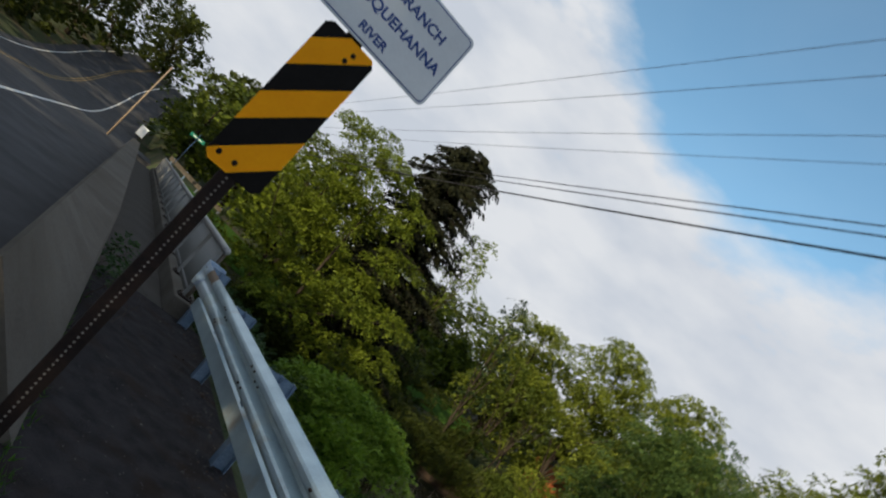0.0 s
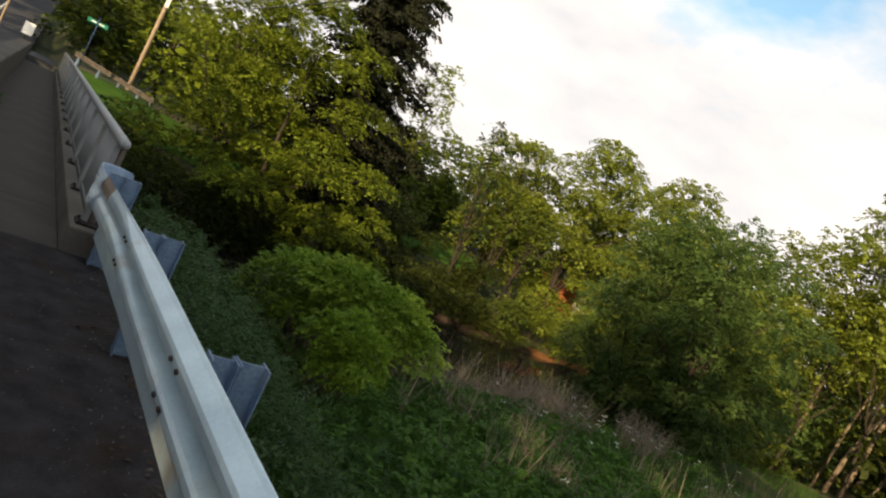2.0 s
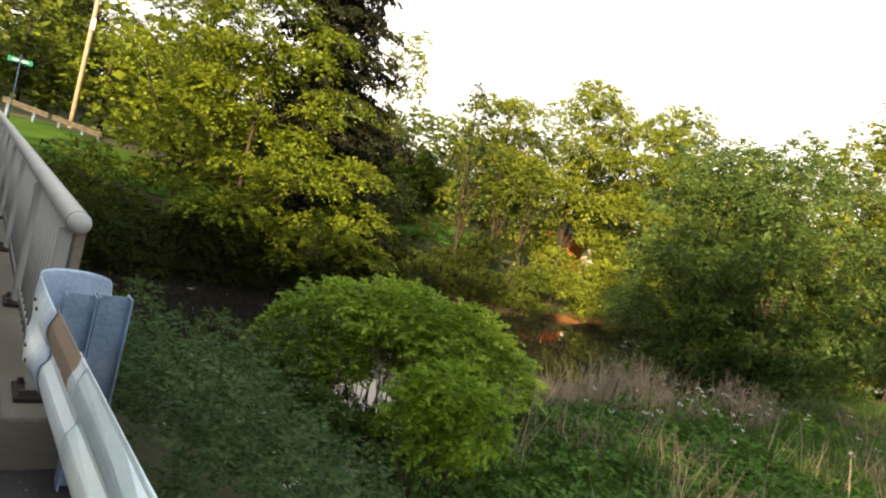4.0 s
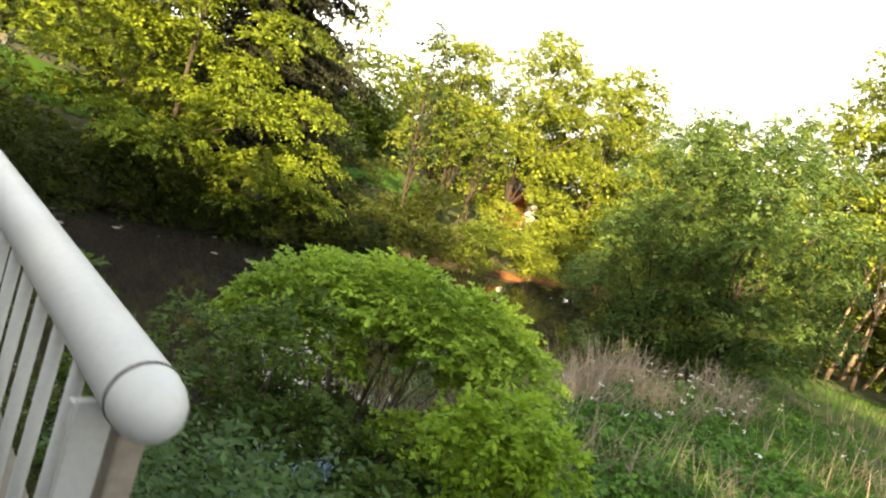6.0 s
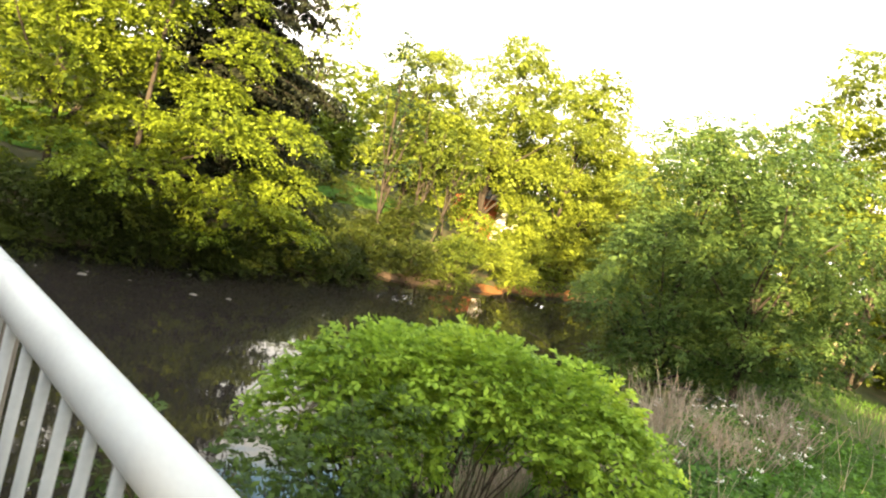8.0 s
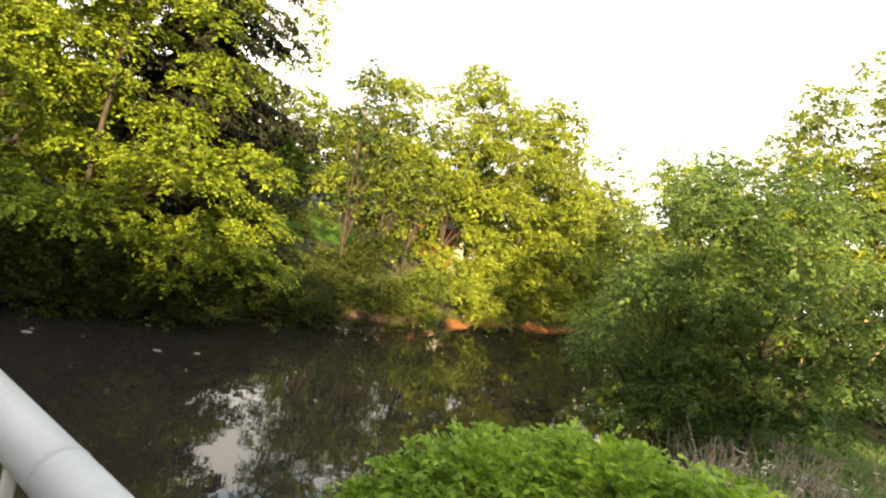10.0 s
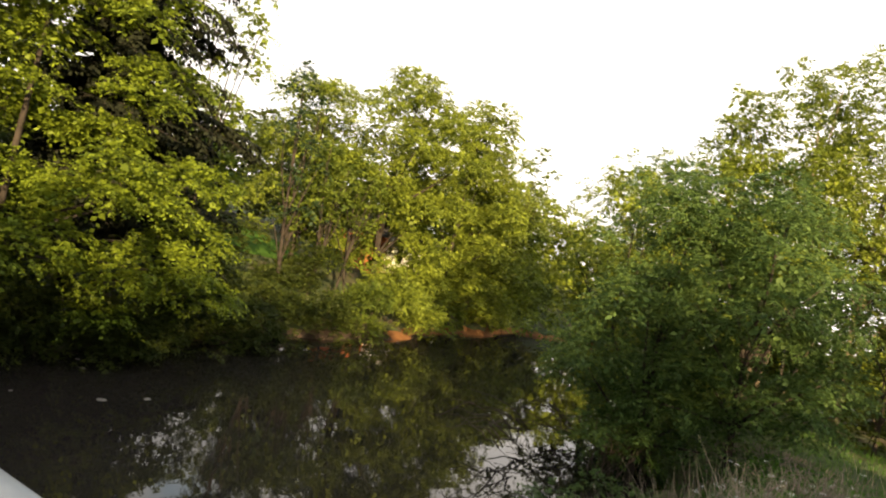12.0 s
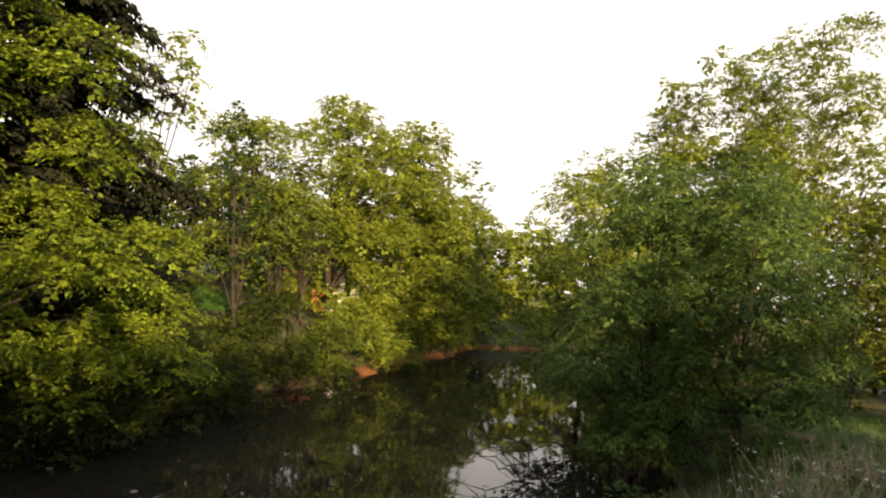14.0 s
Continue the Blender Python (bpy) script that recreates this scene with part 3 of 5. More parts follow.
        count = max(1, round((y1 - y0) / 0.135) - 1)
        for i in range(count):
            y = y0 + (y1 - y0) * (i + 1) / (count + 1)
            if bar is None:
                v, f = tube([(0, 0, 0.28), (0, 0, 1.035)], [0.0125, 0.0125], 12)
                bar = mesh_part("bar", v, f, M_RAIL, rail, smooth=True)
                bar.location = (RAIL_X - 0.022, y, 0)
            else:
                o = new("bar", bar.data)
                o.parent = rail
                o.location = (RAIL_X - 0.022, y, 0)
        # small lugs that tie the panel to the pipe
        for yy in (y0 + 0.02, y1 - 0.02):
            bm = bmesh.new()
            box(bm, RAIL_X - 0.062, RAIL_X - 0.02, yy - 0.010, yy + 0.010, 0.975, 1.015, 0.003)
            part("lug", bm, M_RAIL, rail)


build_railing()


# ---------------------------------------------------------------- roadside guardrail
def beam_x(y):
    return 0.432 + 0.036 * (3.0 - max(y, 1.4)) + 0.015 * max(0.0, 1.4 - y)


def build_guardrail():
    rail = thing("guardrail", (0, 0, 0), "galvanised corrugated steel guardrail with rub rail and scraped face", "guardrail")
    # two-fold corrugated section: across is depth away from the path, up is height
    front = [(0.058, 0.0), (0.048, 0.012), (0.006, 0.045), (0.0, 0.062), (0.0, 0.092), (0.008, 0.108), (0.070, 0.136), (0.076, 0.155),
             (0.070, 0.174), (0.008, 0.202), (0.0, 0.218), (0.0, 0.248), (0.006, 0.265), (0.048, 0.298), (0.058, 0.310)]
    section = front + [(a + 0.005, u) for a, u in reversed(front)]
    z0 = 0.515

    def fold(y):
        return 1.35 - 1.01 * smooth((y - 0.3) / 1.6)

    def sweep(y_from, y_to, step, off):
        """The folds flatten towards the end, the back edge staying in line."""
        st = []
        y = y_from
        while y < y_to + 1e-6:
            st.append(lambda a, u, y=y: (beam_x(y) + 0.030 * (1 - fold(y)) + a * fold(y) + off, y, z0 + u))
            y += step
        return st

    v, f = extrude_profile(section, sweep(-16.0, 2.2, 0.65, 0.004))
    beam = mesh_part("beam", v, f, M_BEAM, rail, "galvanised two-fold steel beam", smooth=False)
    v, f = extrude_profile(section, sweep(2.06, 2.70, 0.155, 0.0))
    mesh_part("scraped_beam", v, f, M_SCRAPE, rail, "steel beam length with brown rust scrape")
    # the flared end laps over the beam, flattens out and curls away in front of the railing
    st = []
    for k in range(9):
        y, flat = 2.62 + 0.0575 * k, smooth((k - 3) / 5)
        trim = 0.97 if k == 0 else 1.0 + 0.16 * flat
        st.append(lambda a, u, y=y, flat=flat, trim=trim: (beam_x(y) - 0.009 + 0.020 * (1 - flat) + a * 0.34 * (1 - flat) + (0.03 + 0.09 * (a - 0.035)) * flat, y, z0 + 0.155 + (u - 0.155) * trim))
    r = 0.138
    cx, cy = beam_x(3.08) + 0.024 + r, 3.10
    for k in range(1, 22):
        ang = math.pi - k * math.radians(9.6)
        trim = 1.16 * (1 - 0.22 * smooth((k - 16) / 5) ** 2)
        st.append(lambda a, u, ang=ang, trim=trim: (cx + (r - (a - 0.035) * 0.09) * math.cos(ang), cy + (r * 1.15 - (a - 0.035) * 0.09) * math.sin(ang), z0 + 0.155 + (u - 0.155) * trim))
    v, f = extrude_profile(section, st)
    mesh_part("end_wing", v, f, M_WING, rail, "curled galvanised end section, sky reflection put into its bluish colour", smooth=True)
    slot = None
    for y, u in ((3.00, 0.25), (2.815, 0.262), (3.00, 0.06), (2.815, 0.06)):
        if slot is None:
            bm = bmesh.new()
            bmesh.ops.create_uvsphere(bm, u_segments=10, v_segments=6, radius=0.012, matrix=Matrix.Diagonal((0.35, 1.9, 0.6, 1)))
            slot = part("slot", bm, M_RUST, rail, "rusty bolt slot", smooth=True)
        else:
            slot = new("slot", slot.data)
            slot.parent = rail
        slot.location = (beam_x(y) + (0.012 if y > 2.9 else -0.004), y, z0 + u)
    # lap bolts
    bolt = None
    spots = [(yy + dy, uz) for yy in (0.98,) for dy in (-0.05, 0.05) for uz in (0.077, 0.155, 0.233)]
    spots += [(yy + dy, uz) for yy in (-0.82, -2.69, -4.55) for dy in (-0.05, 0.07) for uz in (0.077, 0.155, 0.233)]
    for y, u in spots:
        x = beam_x(y) + 0.030 * (1 - fold(y)) + (0.072 * fold(y) if abs(u - 0.155) < 0.01 else -0.003)
        if bolt is None:
            bm = bmesh.new()
            bmesh.ops.create_uvsphere(bm, u_segments=8, v_segments=5, radius=0.014, matrix=Matrix.Diagonal((0.6, 1.5, 0.75, 1)))
            bolt = part("bolt", bm, M_BOLT, beam, "dark oval bolt head", smooth=True)
            bolt.location = (x, y, z0 + u)
        else:
            o = new("bolt", bolt.data)
            o.parent = beam
            o.location = (x, y, z0 + u)
    # rub rail: a channel below the beam
    sec = [(0.0, 0.0), (0.0, 0.15), (0.05, 0.155), (0.05, 0.148), (0.008, 0.142), (0.008, 0.008), (0.05, 0.002), (0.05, -0.005)]
    v, f = extrude_profile(sec, [lambda a, u, y=y: (beam_x(y) + 0.14 + a, y, 0.285 + u) for y in np.linspace(-16, 2.72, 12)])
    mesh_part("rub_rail", v, f, M_BEAM, rail, "galvanised channel rub rail")
    # posts with spacer blocks, both rolled wide-flange sections
    post = block = None
    for i in range(10):
        y = 2.93 - 1.87 * i
        x = beam_x(y) + (0.098 if i == 0 else 0.100)
        if post is None:
            def rolled(xa, za, zb, d):
                w, t, c = 0.052, 0.007, 0.0035
                ring = [(0, -w), (t, -w), (t, -c), (d - t, -c), (d - t, -w), (d, -w), (d, w), (d - t, w), (d - t, c), (t, c), (t, w), (0, w)]
                return extrude_profile(ring, [lambda a, u, z=z: (xa + a, u, z) for z in (za, zb)])
            v, f = rolled(0.118, -0.5, 0.83, 0.127)
            post = mesh_part("post", v, f, M_POST, rail, "galvanised steel post, sky reflection put into its bluish colour")
            v, f = rolled(0.0, 0.48, 0.825, 0.114)
            block = mesh_part("spacer_block", v, f, M_POST, post, "galvanised spacer block, sky reflection put into its bluish colour")
            post.location = (x, y, 0)
        else:
            p = new("post", post.data)
            p.parent = rail
            p.location = (x, y, 0)
            o = new("spacer_block", block.data)
            o.parent = p


build_guardrail()


# ---------------------------------------------------------------- river sign and object marker on one post
def build_sign():
    X, Y = -0.795, -2.55
    sign = thing("river_sign", (X, Y, 0), "white river name sign over a black and yellow striped marker", "road sign")
    ring = [(-0.046, 0.012), (0.046, 0.012), (0.046, 0.045), (0.040, 0.045), (0.040, 0.016), (-0.040, 0.016), (-0.040, 0.045), (-0.046, 0.045)]
    v, f = extrude_profile(ring, [lambda a, u, z=z: (a, u, z) for z in (-0.4, 3.12)])
    post = mesh_part("post", v, f, M_RUST, sign, "rusty brown perforated channel post")
    hole = None
    for i in range(70):
        if hole is None:
            bm = bmesh.new()
            bmesh.ops.create_cone(bm, cap_ends=True, segments=8, radius1=0.006, radius2=0.006, depth=0.006, matrix=Matrix.Rotation(math.pi / 2, 4, "X"))
            hole = part("hole", bm, M_STONE, post, "punched post hole")
            hole.location = (0, 0.012, 0.05 + i * 0.0254)
        else:
            o = new("hole", hole.data)
            o.parent = post
            o.location = (0, 0.012, 0.05 + i * 0.0254)
    # marker plate, 0.31 x 0.868, its height fitted to the camera's view, cut into slanting stripes
    w, h, base = 0.155, 0.868, 1.69
    marker = None
    stripes = []

    def clip(poly, keep):
        out = []
        for i, p in enumerate(poly):
            q = poly[(i + 1) % len(poly)]
            a, b = keep(p), keep(q)
            if a >= 0:
                out.append(p)
            if (a >= 0) != (b >= 0):
                t = a / (a - b)
                out.append((p[0] + t * (q[0] - p[0]), p[1] + t * (q[1] - p[1])))
        return out

    c = 0.03
    plate = [(-w + c, 0), (w - c, 0), (w, c), (w, h - c), (w - c, h), (-w + c, h), (-w, h - c), (-w, c)]
    bm = bmesh.new()
    fs = [bm.verts.new((x, 0.006, z)) for x, z in plate]
    face = bm.faces.new(fs)
    ext = bmesh.ops.extrude_face_region(bm, geom=[face])
    bmesh.ops.translate(bm, verts=[g for g in ext["geom"] if isinstance(g, bmesh.types.BMVert)], vec=(0, 0.003, 0))
    marker = part("marker_plate", bm, M_BLACK, sign, "black backed hazard marker plate")
    marker.location = (0, 0, base)
    for k in range(-1, 4):
        lo = 0.02 + k * 0.346
        poly = clip(plate, lambda p, lo=lo: (p[1] - p[0]) - lo)
        poly = clip(poly, lambda p, lo=lo: lo + 0.173 - (p[1] - p[0])) if poly else poly
        if len(poly) > 2:
            bm = bmesh.new()
            vs = [bm.verts.new((x, 0.0, z)) for x, z in poly]
            f = bm.faces.new(vs)
            ext = bmesh.ops.extrude_face_region(bm, geom=[f])
            bmesh.ops.translate(bm, verts=[g for g in ext["geom"] if isinstance(g, bmesh.types.BMVert)], vec=(0, 0.005, 0))
            part("yellow_stripe", bm, M_YELLOW, marker, "faded yellow reflective stripe")
    for bx, bz in ((-0.105, 0.055), (-0.02, 0.06), (0.03, h - 0.10), (0.045, h - 0.055)):
        bm = bmesh.new()
        bmesh.ops.create_uvsphere(bm, u_segments=10, v_segments=6, radius=0.014, matrix=Matrix.Translation((bx, -0.001, bz)) @ Matrix.Diagonal((1, 0.35, 1, 1)))
        part("rust_bolt", bm, M_RUST, marker, "rusty bolt head", smooth=True)
    # name plate
    W2, H2 = 0.515, 0.455

    def rounded(hw, z0, z1, r, yy, depth, mat, name, parent, label):
        pts = []
        for cx, cz, a0 in ((hw - r, z0 + r, -90), (hw - r, z1 - r, 0), (-hw + r, z1 - r, 90), (-hw + r, z0 + r, 180)):
            for k in range(6):
                a = math.radians(a0 + 18 * k)
                pts.append((cx + r * math.cos(a), cz + r * math.sin(a)))
        bm = bmesh.new()
        f = bm.faces.new([bm.verts.new((x, yy, z)) for x, z in pts])
        ext = bmesh.ops.extrude_face_region(bm, geom=[f])
        bmesh.ops.translate(bm, verts=[g for g in ext["geom"] if isinstance(g, bmesh.types.BMVert)], vec=(0, depth, 0))
        return part(name, bm, mat, parent, label)

    face = rounded(W2, 0, H2, 0.035, -0.004, 0.004, M_WHITE, "name_plate", sign, "white reflective name plate")
    face.location = (-0.062, 0, 2.572)
    rounded(W2 - 0.012, 0.012, H2 - 0.012, 0.03, -0.0052, 0.0012, M_BLUE, "border", face, "dark blue border line")
    rounded(W2 - 0.018, 0.018, H2 - 0.018, 0.026, -0.0064, 0.0012, M_WHITE, "inner_panel", face, "white sign face")
    for text, x, z, size in (("BRANCH", 0.385, 0.298, 0.077), ("SUSQUEHANNA", 0.460, 0.168, 0.079), ("RIVER", 0.195, 0.050, 0.064)):
        cu = bpy.data.curves.new("legend", "FONT")
        cu.body, cu.size, cu.extrude, cu.align_x = text, size, 0.0005, "RIGHT"
        cu.offset = 0.0022
        cu.materials.append(M_BLUE)
        o = new("legend", cu)
        o.parent = face
        o["label"] = "blue lettering"
        o.matrix_basis = pose(x, -0.0072, z, 90, 0, 0) @ Matrix.Diagonal((1.05, 1, 1, 1))


build_sign()


# ---------------------------------------------------------------- plants
def unit(a):
    return a / np.maximum(np.linalg.norm(a, axis=-1, keepdims=True), 1e-9)


def leaf_quads(P, D, N, L, W):
    """Pointed leaves: base, two shoulders and tip, slightly folded and drooping."""
    S = unit(np.cross(D, N))
    L, W = np.asarray(L).reshape(-1, 1), np.asarray(W).reshape(-1, 1)
    mid = P + D * L * 0.45
    return np.stack([P, mid + S * W - N * W * 0.25, P + D * L - N * L * 0.12, mid - S * W - N * W * 0.25], axis=1)


def sprays(rng, C, O, k, twig, leaf, droop=0.35, ratio=0.28):
    """k leaves along a short drooping twig at each place C that points along O."""
    n = len(C)
    O = unit(O + rng.normal(0, 0.25, (n, 3)))
    up = np.array([0.0, 0.0, 1.0])
    side = unit(np.cross(O, up) + 1e-3)
    nrm = unit(np.cross(side, O))
    t = (np.arange(k) + 0.5) / k
    T = np.broadcast_to(t[None, :, None], (n, k, 1))
    tl = twig * rng.uniform(0.6, 1.3, (n, 1, 1))
    P = C[:, None, :] + O[:, None, :] * tl * T + up * (-droop * tl * T ** 2)
    sign = np.where(np.arange(k) % 2 == 0, 1.0, -1.0)[None, :, None]
    D = unit(O[:, None, :] * 0.6 + side[:, None, :] * sign * 0.85 - up * droop * 0.7 + rng.normal(0, 0.28, (n, k, 3)))
    N = unit(nrm[:, None, :] + rng.normal(0, 0.42, (n, k, 3)))
    L = leaf * rng.uniform(0.65, 1.3, n * k)
    return leaf_quads(P.reshape(-1, 3), D.reshape(-1, 3), N.reshape(-1, 3), L, L * ratio)


def lobe_sprays(rng, lobes, density, low=-0.35):
    """Places and outward ways over the shells of round lobes (x, y, z, rx, ry, rz)."""
    Cs, Os = [], []
    for x, y, z, rx, ry, rz in lobes:
        area = 4 * math.pi * ((rx * ry + rx * rz + ry * rz) / 3)
        n = max(6, int(area * density))
        d = unit(rng.normal(0, 1, (n * 2, 3)))
        d = d[d[:, 2] > low][:n]
        r = rng.uniform(0.62, 1.02, (len(d), 1))
        Cs.append(np.array([x, y, z]) + d * np.array([rx, ry, rz]) * r)
        o = d * np.array([1.0, 1.0, 0.55]) + np.array([0, 0, 0.05])
        Os.append(unit(o))
    return np.concatenate(Cs), np.concatenate(Os)


def crown_lobes(rng, height, radius, base, count, squash=0.75, top=0.45, lobe=0.34, lean=(0, 0)):
    """Lobes that fill a crown of the given height and radius, in the tree's own frame."""
    out = []
    for i in range(count):
        h = (i + 0.5) / count
        h = min(1, max(0, h + rng.uniform(-0.06, 0.06)))
        prof = math.sqrt(max(0.03, 1 - ((h - top) / (1.04 - top if h > top else top + 0.30)) ** 2))
        a = i * 2.39996 + rng.uniform(-0.5, 0.5)
        d = radius * prof * rng.uniform(0.45, 0.95) if i % 4 else radius * prof * 0.25
        r = radius * lobe * rng.uniform(0.7, 1.3) * (0.65 + 0.35 * prof)
        z = base + (height - base) * h - r * squash * 0.6 * h
        out.append((lean[0] * h + d * math.cos(a), lean[1] * h + d * math.sin(a), z, r, r, r * squash))
    return out


def trunk_paths(rng, height, girth, lobes, lean=(0, 0), limbs=9, fork=0.25):
    """The trunk and limbs that reach for the lobes."""
    def bend(a, b, r0, r1, sag, steps=6):
        a, b = Vector(a), Vector(b)
        k = Vector((rng.uniform(-1, 1), rng.uniform(-1, 1), rng.uniform(-0.3, 0.6))) * sag * (b - a).length
        pts = [a.lerp(b, s / steps) + k * math.sin(math.pi * s / steps) for s in range(steps + 1)]
        return pts, [r0 + (r1 - r0) * s / steps for s in range(steps + 1)]
    top = (lean[0] * 0.9, lean[1] * 0.9, height * 0.86)
    main, radii = bend((0, 0, -0.4), top, girth, girth * 0.18, 0.035, 9)
    radii[0] *= 1.35
    many = [(main, radii)]
    order = sorted(lobes, key=lambda l: -l[3])[:limbs]
    for x, y, z, rx, ry, rz in order:
        f = min(0.85, max(fork, (z / height) * 0.7))
        i = min(8, int(f * 9))
        many.append(bend(main[i], (x, y, z), radii[i] * 0.6, 0.02, 0.06))
    return many


# lines from the camera's side to what should show: start, end, width
SIGHT_LINES = ((Vector((4.0, 11.0, 1.3)), Vector((46.2, 41.0, 1.9)), 0.85), (Vector((0.5, 6.0, 1.5)), Vector((28.6, 42.0, -0.75)), 0.62))


def clear_sight_lines(C, O, origin):
    """Cuts leaves away along the camera's sight lines, so the small house and the clearing show between the trunks."""
    for a, b, wide in SIGHT_LINES:
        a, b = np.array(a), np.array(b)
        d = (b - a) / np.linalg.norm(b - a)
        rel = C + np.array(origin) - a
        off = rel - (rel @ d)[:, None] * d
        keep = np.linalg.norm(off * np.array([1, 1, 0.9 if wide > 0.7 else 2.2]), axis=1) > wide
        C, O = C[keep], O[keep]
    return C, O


def tree(name, label, place, height, radius, base, seed, mat=None, count=18, density=4.0, k=10, twig=0.55, leaf=0.17,
         squash=0.75, top=0.45, lobe=0.34, lean=(0, 0), girth=0.2, bark=None, droop=0.35, ratio=0.28, limbs=9, low=-0.35, group="", category="tree", extra=(), inside=0.45):
    rng = np.random.default_rng(seed)
    z0 = land(place[0], place[1]) if len(place) < 3 else place[2]
    height, base = height - z0, base - z0
    root = thing(name, (place[0], place[1], z0), label, category, group)
    lobes = crown_lobes(rng, height, radius, base, count, squash, top, lobe, lean) + list(extra)
    tubes("trunk", trunk_paths(rng, height, girth, lobes, lean, limbs), bark or M_BARK, root)
    C, O = clear_sight_lines(*lobe_sprays(rng, lobes, density, low), (place[0], place[1], z0))
    inner = [(x, y, z, rx * 0.6, ry * 0.6, rz * 0.6) for x, y, z, rx, ry, rz in lobes]
    C2, O2 = lobe_sprays(rng, inner, density * inside, -0.9)
    C2, O2 = clear_sight_lines(C2, O2, (place[0], place[1], z0))
    leaves = [sprays(rng, C, O, k, twig, leaf, droop, ratio), sprays(rng, C2, O2, 5, twig, leaf * 1.6, droop, ratio * 1.4)]
    quads("crown", np.concatenate(leaves), mat or M_LEAF, root)
    return root


def spruce(place, height, radius, seed, label):
    rng = np.random.default_rng(seed)
    root = thing("spruce_tree", (place[0], place[1], land(*place)), label, "tree")
    paths = [([(0, 0, -0.4), (0.05, 0, height * 0.5), (0, 0, height)], [0.26, 0.16, 0.02])]
    Cs, Os = [], []
    z = height * 0.14
    while z < height * 0.985:
        reach = radius * (1 - z / height) ** 0.44 * rng.uniform(0.8, 1.15) + 0.15
        for b in range(9):
            a = rng.uniform(0, 6.28)
            r = reach * rng.uniform(0.65, 1.1) * (1 - (0.5 - 0.5 * max(0.0, math.cos(a - 0.35)) ** 0.6) * smooth((0.85 - z / height) / 0.3))
            tip = Vector((r * math.cos(a), r * math.sin(a), z - r * (0.26 - 0.2 * z / height)))
            root_p = Vector((0, 0, z))
            paths.append(([root_p, root_p.lerp(tip, 0.6) + Vector((0, 0, 0.06 * r)), tip], [0.035, 0.02, 0.008]))
            m = int(7 + r * 12)
            t = rng.uniform(0.12, 1.0, m)
            base_p = np.array([[0, 0, z]]) + np.array([[tip.x, tip.y, tip.z - z]]) * t[:, None]
            base_p[:, 2] += 0.24 * r * t * (1 - t)
            side = np.array([-math.sin(a), math.cos(a), 0.0])
            off = rng.uniform(-1, 1, m)[:, None] * side * (0.45 * (1 - t[:, None] * 0.7)) * min(1.0, r)
            Cs.append(base_p + off)
            Os.append(unit(np.array([[math.cos(a), math.sin(a), -0.35]]) * 0.6 + off * 1.2 + rng.normal(0, 0.15, (m, 3))))
        z += height * 0.022
    tubes("trunk", paths, M_BARK, root, sides=5)
    quads("crown", sprays(rng, np.concatenate(Cs), np.concatenate(Os), 4, 0.32, 0.27, droop=0.75, ratio=0.25), M_NEEDLE, root)
    return root


def bush(name, label, place, lobes, seed, mat, density, k, twig, leaf, ratio=0.26, droop=0.4, stems=26, stem_r=0.012, low=-0.2, category="bush"):
    """A shrub: stems that fan out of the ground and leafy lobes above them."""
    rng = np.random.default_rng(seed)
    root = thing(name, place, label, category)
    many = []
    for i in range(stems):
        l = lobes[i % len(lobes)]
        s = Vector((l[0] * 0.35 + rng.normal(0, 0.22), l[1] * 0.35 + rng.normal(0, 0.22), -0.25))
        e = Vector((l[0] + rng.normal(0, 0.45) * l[3], l[1] + rng.normal(0, 0.45) * l[4], l[2] + rng.uniform(0, 0.6) * l[5]))
        k1 = Vector((rng.normal(0, 0.12), rng.normal(0, 0.12), 0.25))
        pts = [s.lerp(e, q / 5) + k1 * math.sin(math.pi * q / 5) for q in range(6)]
        many.append((pts, [stem_r * (1 - 0.13 * q) for q in range(6)]))
    tagged(tubes("stem_tangle", many, M_TWIG, root, sides=5), kind="stuff")
    C, O = clear_sight_lines(*lobe_sprays(rng, lobes, density, low), place)
    quads("foliage", sprays(rng, C, O, k, twig, leaf, droop, ratio), mat, root)
    return root


# far bank, main group
SHELF = dict(inside=0.20, k=11, twig=0.55, leaf=0.138, squash=0.40, low=-0.12, droop=0.55, limbs=7)
tree("maple_tree", "large maple with sunlit yellow-green leaves overhanging the river", (8.2, 32.0), 10.6, 4.1, -2.0, 11, M_LEAF, 48, 11.0, top=0.38, lobe=0.26, girth=0.15, **SHELF)
tree("maple_tree", "broad maple with layered sunlit leaves over the dark water", (10.4, 30.0), 9.8, 4.5, -2.6, 12, M_LEAF, 46, 11.0, top=0.30, lobe=0.26, girth=0.15,
     extra=((1.2, -3.4, 4.4, 2.0, 1.5, 0.8), (4.2, -2.4, 5.2, 1.9, 1.5, 0.8), (5.6, -1.6, 3.2, 1.8, 1.5, 0.8), (3.0, -3.0, 2.4, 2.4, 1.4, 0.8), (-1.6, -3.2, 2.4, 1.9, 1.3, 0.8), (5.9, -1.9, 1.4, 1.9, 1.4, 0.7)), **SHELF)
# an added thin tree that stands in for a hanging bough
tree("maple_tree", "slender maple standing in for a bough that hangs beside the spruce", (18.2, 31.2), 10.4, 1.25, 6.6, 13, M_LEAF, 11, 10.0, 10, 0.55, 0.14, top=0.5, girth=0.08, droop=0.7, limbs=3, squash=0.5)
spruce((14.3, 32.4), 17.4, 6.7, 14, "tall dark brown-green spruce behind the maples")
tree("maple_tree", "small maple with low leafy branches near the bridge", (4.6, 33.0), 0.4, 2.6, -2.4, 15, M_LEAF, 26, 6.0, top=0.4, lobe=0.28, girth=0.14, **SHELF)

